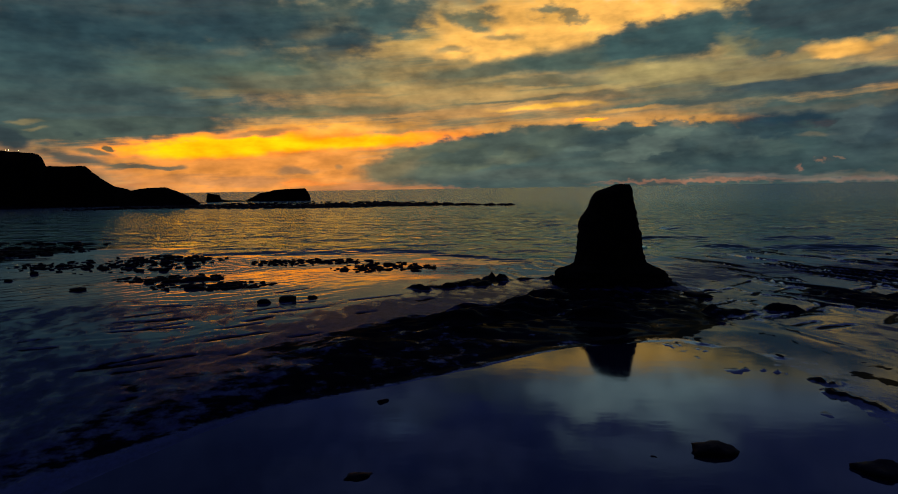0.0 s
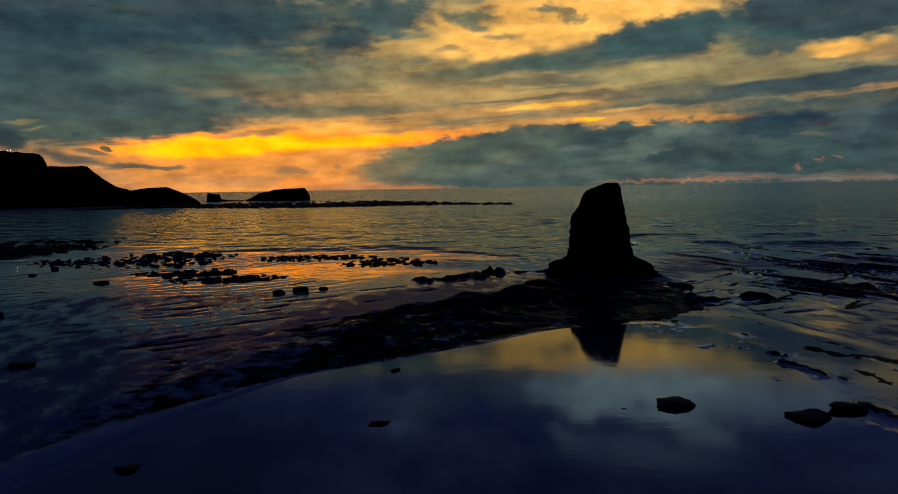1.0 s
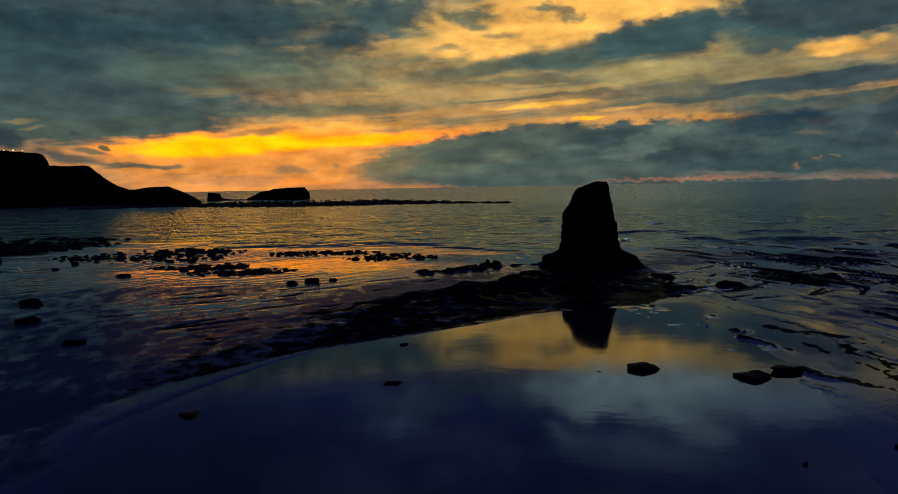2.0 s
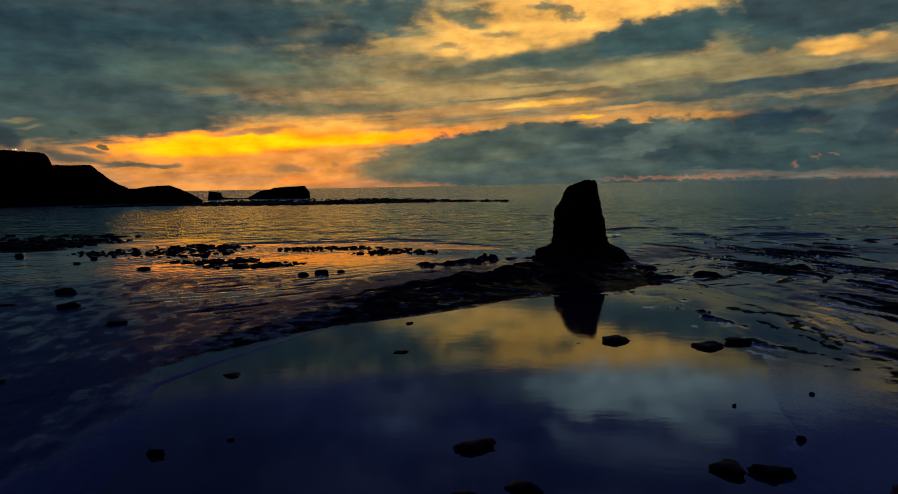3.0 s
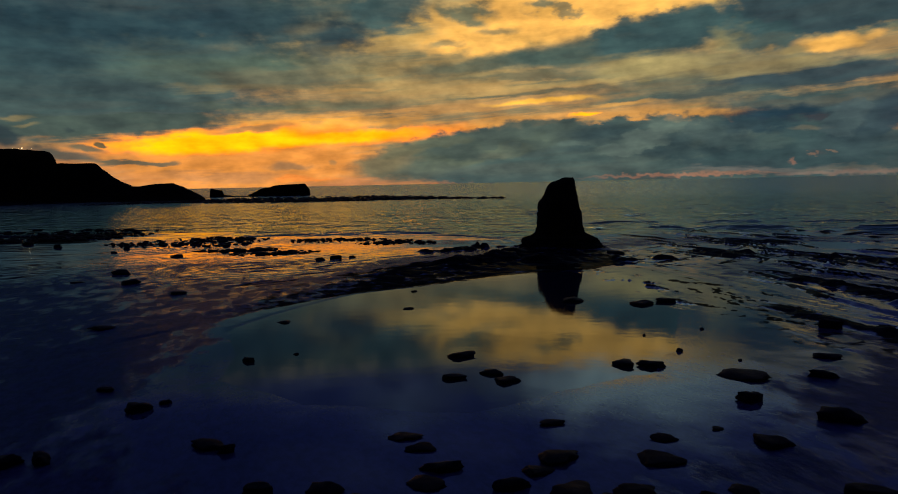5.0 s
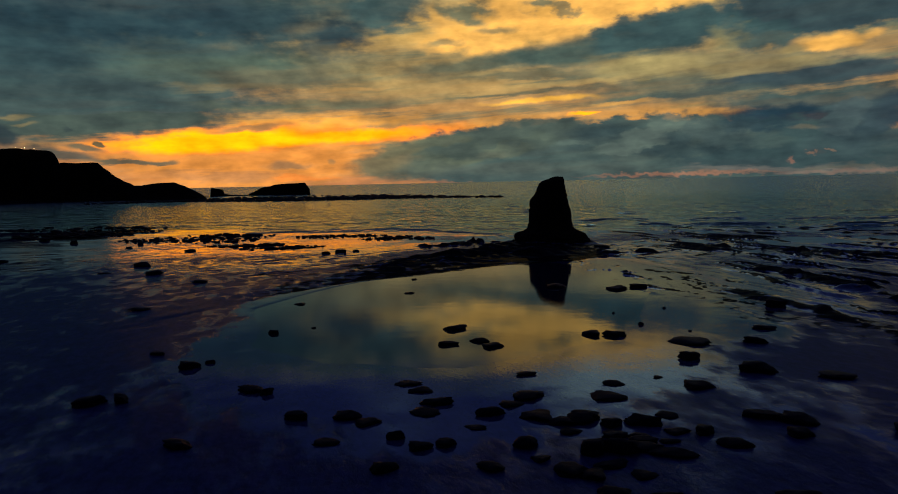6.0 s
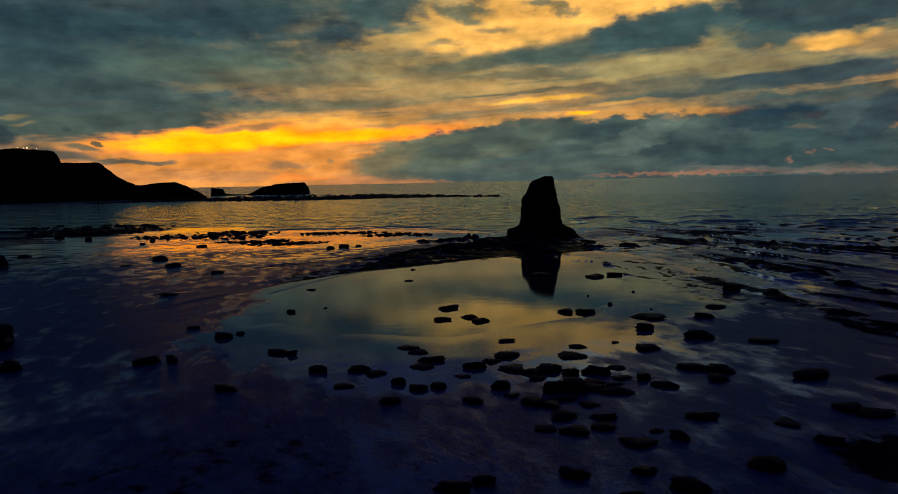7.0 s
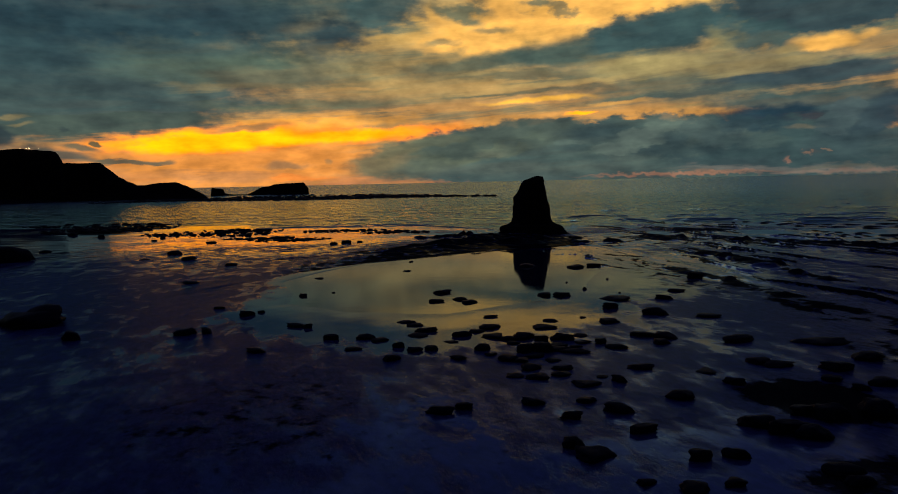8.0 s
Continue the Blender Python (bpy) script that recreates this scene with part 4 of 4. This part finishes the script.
stone(10.6, -13.9, 0.86, 0.33); stone(15.2, -7.1, 1.59, 0.21); stone(14.7, -13.4, 1.87, 0.41); stone(14.2, -17.5, 1.11, 0.31)
stone(14.9, -18.1, 1.28, 0.23); stone(11.3, -18.9, 0.92, 0.12); stone(11.9, -20.7, 0.78, 0.36); stone(9.1, -22.4, 1.08, 0.40)
stone(3.2, -23.2, 0.96, 0.32); stone(5.3, -22.9, 0.97, 0.23); stone(6.3, -23.9, 1.05, 0.45); stone(4.6, -24.7, 0.82, 0.37)
stone(6.8, -25.9, 0.97, 0.35); stone(4.2, -27.3, 0.74, 0.45); stone(4.8, -28.1, 1.28, 0.35); stone(8.0, -28.2, 0.78, 0.44)
stone(9.2, -28.0, 0.84, 0.35); stone(6.0, -29.9, 0.56, 0.19); stone(7.3, -30.3, 0.82, 0.31); stone(8.5, -29.9, 0.69, 0.24)
stone(18.8, -14.0, 2.34, 0.30); stone(19.4, -17.0, 1.41, 0.46); stone(17.2, -18.8, 1.44, 0.52); stone(16.1, -20.2, 1.18, 0.26)
stone(16.6, -21.5, 0.69, 0.34); stone(11.0, -25.4, 1.29, 0.49); stone(11.7, -25.9, 1.33, 0.58); stone(12.3, -26.4, 1.18, 0.56)
stone(13.8, -24.6, 1.29, 0.68); stone(13.0, -24.2, 1.12, 0.44); stone(11.9, -29.0, 1.27, 0.33); stone(12.0, -29.8, 0.83, 0.39)
stone(15.8, -24.2, 1.19, 0.74); stone(17.9, -20.8, 1.32, 0.37); stone(-29.4, -7.3, 3.98, 1.25); stone(-30.5, -4.0, 2.63, 1.20)
stone(-23.6, -11.6, 1.17, 0.73); stone(-17.0, -10.8, 1.56, 0.49); stone(-15.8, -10.4, 0.77, 0.48); stone(-26.2, 9.7, 1.64, 0.25)
stone(-18.0, -3.1, 0.90, 0.21); stone(-42.3, 38.6, 2.18, 0.77); stone(-36.4, 30.2, 1.85, 0.60); stone(-28.2, 23.7, 1.42, 0.31)
stone(-43.2, 32.3, 1.33, 0.17); stone(-63.0, 34.2, 4.86, 3.01); stone(-68.4, 48.7, 1.54, 0.58); stone(-87.3, 83.9, 2.37, 0.79)
stone(-77.1, 77.3, 1.38, 0.86); stone(-45.8, 58.5, 1.71, 0.44); stone(-62.4, 73.9, 1.02, 0.59); stone(-63.8, 82.6, 1.20, 0.35)
stone(-60.6, 67.2, 1.20, 0.42); stone(-7.1, 22.3, 0.57, 0.14); stone(3.2, 17.0, 0.23, 0.05)
stone(5.3, 17.4, 1.65, 0.34)


# the crowded patches by the western shallows
def crowd(cx, cy, rx, ry, turn, count, lo, hi, seed, group="boulders in the western shallows"):
    k = random.Random(seed)
    for _ in range(count):
        a, r = k.uniform(0, 6.283), math.sqrt(k.random())
        u, v = rx * r * math.cos(a), ry * r * math.sin(a)
        c, s_ = math.cos(radians(turn)), math.sin(radians(turn))
        w = lo + (hi - lo) * k.random() ** 2
        stone(cx + u * c - v * s_, cy + u * s_ + v * c, w, w * k.uniform(0.18, 0.36), group)


crowd(-52, 85, 8.5, 11.5, 25, 60, 0.6, 1.7, 1)
crowd(-37, 64.5, 10.5, 3.6, -36, 36, 0.7, 1.8, 3)
crowd(-29, 85.5, 7, 2.4, 4, 16, 0.6, 1.3, 4)
crowd(-17.5, 77, 6.0, 6.5, 0, 18, 0.6, 1.4, 5)
crowd(-61, 81, 6, 3, 0, 10, 0.8, 1.8, 2)
crowd(-86, 96, 8, 7, 0, 12, 0.8, 2.0, 6)
stone(-20.4, 49.7, 1.5, 0.6); stone(-22.2, 48.4, 1.2, 0.5); stone(-18.6, 50.6, 0.9, 0.35)
crowd(4.6, -15.0, 2.2, 3.0, 0, 8, 0.7, 1.25, 7, "boulders on the shore")


# ---- the sea stack ----
def lathe(name, rings, sides, seed, mat, rough):
    """Closed rock body from rings of centre x, centre y, half width, half depth and height."""
    verts, faces = [], []
    n = 84
    zs = [r_[4] for r_ in rings]
    for i in range(n):
        z = zs[0] + (zs[-1] - zs[0]) * i / (n - 1)
        cx, cy, ax, ay = (float(np.interp(z, zs, [r_[k] for r_ in rings])) for k in range(4))
        for j in range(sides):
            a = 2 * math.pi * j / sides
            ca, sa = math.cos(a), math.sin(a)
            pw = (abs(ca) ** 2.7 + abs(sa) ** 2.7) ** (-1 / 2.7)
            tier = math.floor(z / 0.34 + 0.6 * noise.noise(Vector((ca, sa, z))))
            bed = 0.9 * noise.noise(Vector((seed + 1.7 * ca, 1.7 * sa, tier * 3.1))) + 0.5 * noise.noise(Vector((seed + 4 + 3 * ca, 3 * sa, z * 4.5)))
            lump = noise.fractal(Vector((ca * 1.6 + seed, sa * 1.6, z * 0.55)), 1.0, 2.0, 5)
            k = pw * (1 + rough * (0.7 * lump + 0.45 * bed))
            verts.append((cx + ax * ca * k, cy + ay * sa * k, z + 0.10 * lump))
    for i in range(n - 1):
        for j in range(sides):
            a, b_ = i * sides + j, i * sides + (j + 1) % sides
            faces.append((a, b_, b_ + sides, a + sides))
    faces.append(tuple(range((n - 1) * sides, n * sides)))
    faces.append(tuple(range(sides - 1, -1, -1)))
    return mesh_of(name, verts, faces, mat, True)


pinnacle = new("rock_pinnacle")
pinnacle.location = (9.0, 57.0, 0.0)
tagged(pinnacle, "tall black shale sea stack on a rocky foot", "sea stack")


def under(child, parent):
    child.parent = parent
    child.matrix_parent_inverse = Matrix.Translation(-parent.location)
    return child


under(new("pillar", lathe("pillar", (
    (8.5, 57.0, 3.5, 3.1, 0.6), (8.55, 57.0, 3.15, 3.0, 2.2), (8.5, 57.0, 2.95, 2.8, 3.3), (8.45, 57.0, 2.85, 2.6, 4.6), (8.33, 57.0, 2.68, 2.4, 5.5), (8.36, 57.0, 2.58, 2.3, 6.2),
    (8.52, 57.0, 2.23, 2.0, 7.0), (8.6, 57.0, 1.98, 1.8, 7.8), (8.78, 57.0, 1.74, 1.6, 8.4), (8.92, 57.0, 1.52, 1.4, 8.7), (9.26, 57.0, 1.15, 1.1, 8.95), (9.65, 57.0, 0.6, 0.7, 9.3)), 96, 7.0, STACK, 0.075)), pinnacle)
under(new("foot", lathe("foot", (
    (8.7, 56.4, 5.3, 4.2, -0.3), (8.6, 56.5, 5.0, 3.9, 0.6), (8.5, 56.6, 4.8, 3.7, 1.15), (8.5, 56.7, 4.5, 3.6, 1.4), (8.6, 56.8, 3.8, 3.3, 1.62), (8.65, 57.0, 3.25, 3.1, 1.95), (8.6, 57.0, 2.7, 2.7, 2.5)), 96, 13.0, STACK, 0.13)), pinnacle)
for x, y, w, h in ((13.0, 54.4, 1.6, 0.6), (14.6, 50.5, 2.4, 0.45)):
    stone(x, y, w, h, "blocks at the foot of the stack")


# ---- the far shore ----
def bluff(name, xs, tops, y0, y1, mat, seed, nx=120, ny=24, foot=SEA_Z - 1.0, front=0.25, ref=480):
    """A cliffed land form: a top line along x, steep towards the viewer and behind."""
    verts, faces = [], []
    for j in range(ny):
        v = j / (ny - 1)
        for i in range(nx):
            x = xs[0] + (xs[-1] - xs[0]) * i / (nx - 1)
            y = y0 + (y1 - y0) * v
            top = float(np.interp(x, xs, tops))
            k = min(1.0, v / front) if v < 0.5 else min(1.0, (1 - v) / 0.15)
            k = k * k * (3 - 2 * k)
            rag = noise.fractal(Vector((x * 0.07, y * 0.07, seed)), 1.0, 2.0, 5)
            z = foot + (top - foot) * k * (1 + 0.05 * rag * (1.0 if k < 0.98 else 0.5))
            verts.append(((x + 0.8 * rag) * (y + 25) / (ref + 25), y + 4.0 * rag * (1 - k), z))
    for j in range(ny - 1):
        for i in range(nx - 1):
            a = j * nx + i
            faces.append((a, a + 1, a + nx + 1, a + nx))
    return new(name, mesh_of(name, verts, faces, mat))


cliff = new("sea_cliff")
cliff.location = (-340, 470, 0)
tagged(cliff, "high dark shale cliff that steps down to the beach", "cliff")
for part_name, xs, tops, count in (
        ("upper_cliff", (-700, -520, -400, -372, -363, -359, -355), (52, 48, 43.2, 42, 40.5, 33, 20), 150),
        ("cliff_shoulder", (-372, -358, -356, -326, -322, -312, -304, -297, -289), (30.6, 30.8, 30.8, 30.2, 27, 19.5, 14.5, 11.8, 6), 90),
        ("cliff_spur", (-304, -297, -289, -282, -275, -262, -252, -244, -238, -234), (6, 10.8, 10.6, 11.6, 12.4, 12.6, 9.5, 5.5, 2.0, -1.0), 80)):
    under(bluff(part_name, xs, tops, 455, 540, FAR, 2.0, nx=count), cliff)
tagged(bluff("headland", (-246, -243, -237, -231, -222, -217.5, -205, -196, -187.5, -186.3, -184.4, -182.2, -181.6), (-1.0, 0.4, 3.2, 6.4, 7.6, 9.2, 10.0, 10.2, 10.6, 10.4, 7.8, 4.5, -1.0), 590, 625, FAR, 5.0, nx=90, ref=600),
       "low flat-topped dark shale headland rising from the sea", "headland")
tagged(bluff("rock_islet", (-284.5, -283.4, -282.9, -277, -271.5, -270.6, -269.5, -262, -250, -242), (-1, 6.0, 7.2, 6.0, 5.4, 3.0, 1.0, -0.2, -0.4, -1), 595, 612, FAR, 9.0, nx=70, ny=14, ref=600),
       "small square-cut rock islet beside the headland", "islet")
tagged(bluff("far_headland", (-1240, -1180, -1110, -1060, -1020, -990), (28, 34, 33, 27, 18, -2), 1700, 1800, FAR, 11.0, nx=60, ny=12, ref=1700),
       "faint far headland beyond the cliff", "headland")


def reef(name, label, seed, count, area, small_w=0.8, large_w=2.6, level=SEA_Z):
    """Many small rocks awash, joined."""
    k = random.Random(seed)
    verts, faces = [], []
    small = boulder_mesh("reef_rock", seed, 1, 2.6, 0.2)
    bv, bf = [tuple(v.co) for v in small.vertices], [tuple(p_.vertices) for p_ in small.polygons]
    spots = np.array([area(k) for _ in range(count)])
    beds = np.maximum(level, land(spots[:, 0], spots[:, 1])[0])
    for (x, y), bed in zip(spots.tolist(), beds.tolist()):
        w = k.uniform(small_w, large_w)
        h = w * k.uniform(0.25, 0.55)
        a = k.uniform(0, 3.14)
        c, s_ = math.cos(a), math.sin(a)
        o = len(verts)
        verts += [(x + w * (p_[0] * c - 0.6 * p_[1] * s_), y + w * (p_[0] * s_ + 0.6 * p_[1] * c), bed - 0.06 * w + h * p_[2]) for p_ in bv]
        faces += [tuple(i + o for i in f) for f in bf]
    return tagged(new(name, mesh_of(name, verts, faces, STONE)), label, "reef", kind="stuff")


def reef_west(k):
    u = min(1.0, max(0.0, k.choice((0.05, 0.16, 0.3, 0.42, 0.52, 0.66, 0.74, 0.8, 0.93)) + k.gauss(0, 0.06)))
    near = 362 + 14 * math.sin(7 * u)
    return -255 + 210 * u + k.gauss(0, 4), near + abs(k.gauss(0, 30 + 150 * u * (1 - u)))


def reef_tip(k):
    u = k.random() ** 1.3
    return -110 + 116 * u, 360 + 30 * u * (1 - u) + abs(k.gauss(0, 45 * (1 - u) + 3)) - 6 * u


def shallows(k):
    cx, cy, rx, ry = k.choice(((-54, 86, 11, 13), (-54, 86, 8, 9), (-41, 68, 7, 4), (-32, 60, 7, 3), (-29, 85, 9, 4), (-17, 77, 7, 7), (-66, 82, 6, 5), (-88, 102, 14, 10)))
    a, r = k.uniform(0, 6.283), math.sqrt(k.random())
    return cx + rx * r * math.cos(a), cy + ry * r * math.sin(a)


reef("cobbles", "many small dark cobbles awash in the shallows", 33, 760, shallows, 0.25, 0.75)
def west_rocks(k):
    cx, cy, rx, ry = k.choice(((-90, 103, 16, 11), (-92, 94, 10, 6), (-102, 118, 22, 8)))
    a, r = k.uniform(0, 6.283), math.sqrt(k.random())
    return cx + rx * r * math.cos(a), cy + ry * r * math.sin(a)


reef("rubble", "dark rubble and weed on the western flat", 36, 260, west_rocks, 0.4, 1.5)
reef("reef", "long low reef of dark rocks awash in the sea", 21, 1900, reef_west, 0.7, 3.0)
reef("reef", "thin tail of reef rocks reaching out to sea", 27, 420, reef_tip, 0.9, 3.6)


# lamps of houses on the clifftop, far away
def house_lamp(x, y, z, r):
    bm = bmesh.new()
    bmesh.ops.create_uvsphere(bm, u_segments=8, v_segments=6, radius=r)
    me = bpy.data.meshes.new("lit_lamp")
    bm.to_mesh(me)
    bm.free()
    me.materials.append(LIT)
    ob = new("lit_lamp", me)
    ob.location = (x, y, z)
    tagged(ob, "tiny warm lamp alight on the far clifftop", "lamp", "lamps on the clifftop")


for x, y, z, r in ((-380, 470, 43.3, 0.35), (-384, 472, 43.4, 0.2), (-372, 470, 42.8, 0.2), (-391, 474, 43.8, 0.2)):
    house_lamp(x, y, z, r)
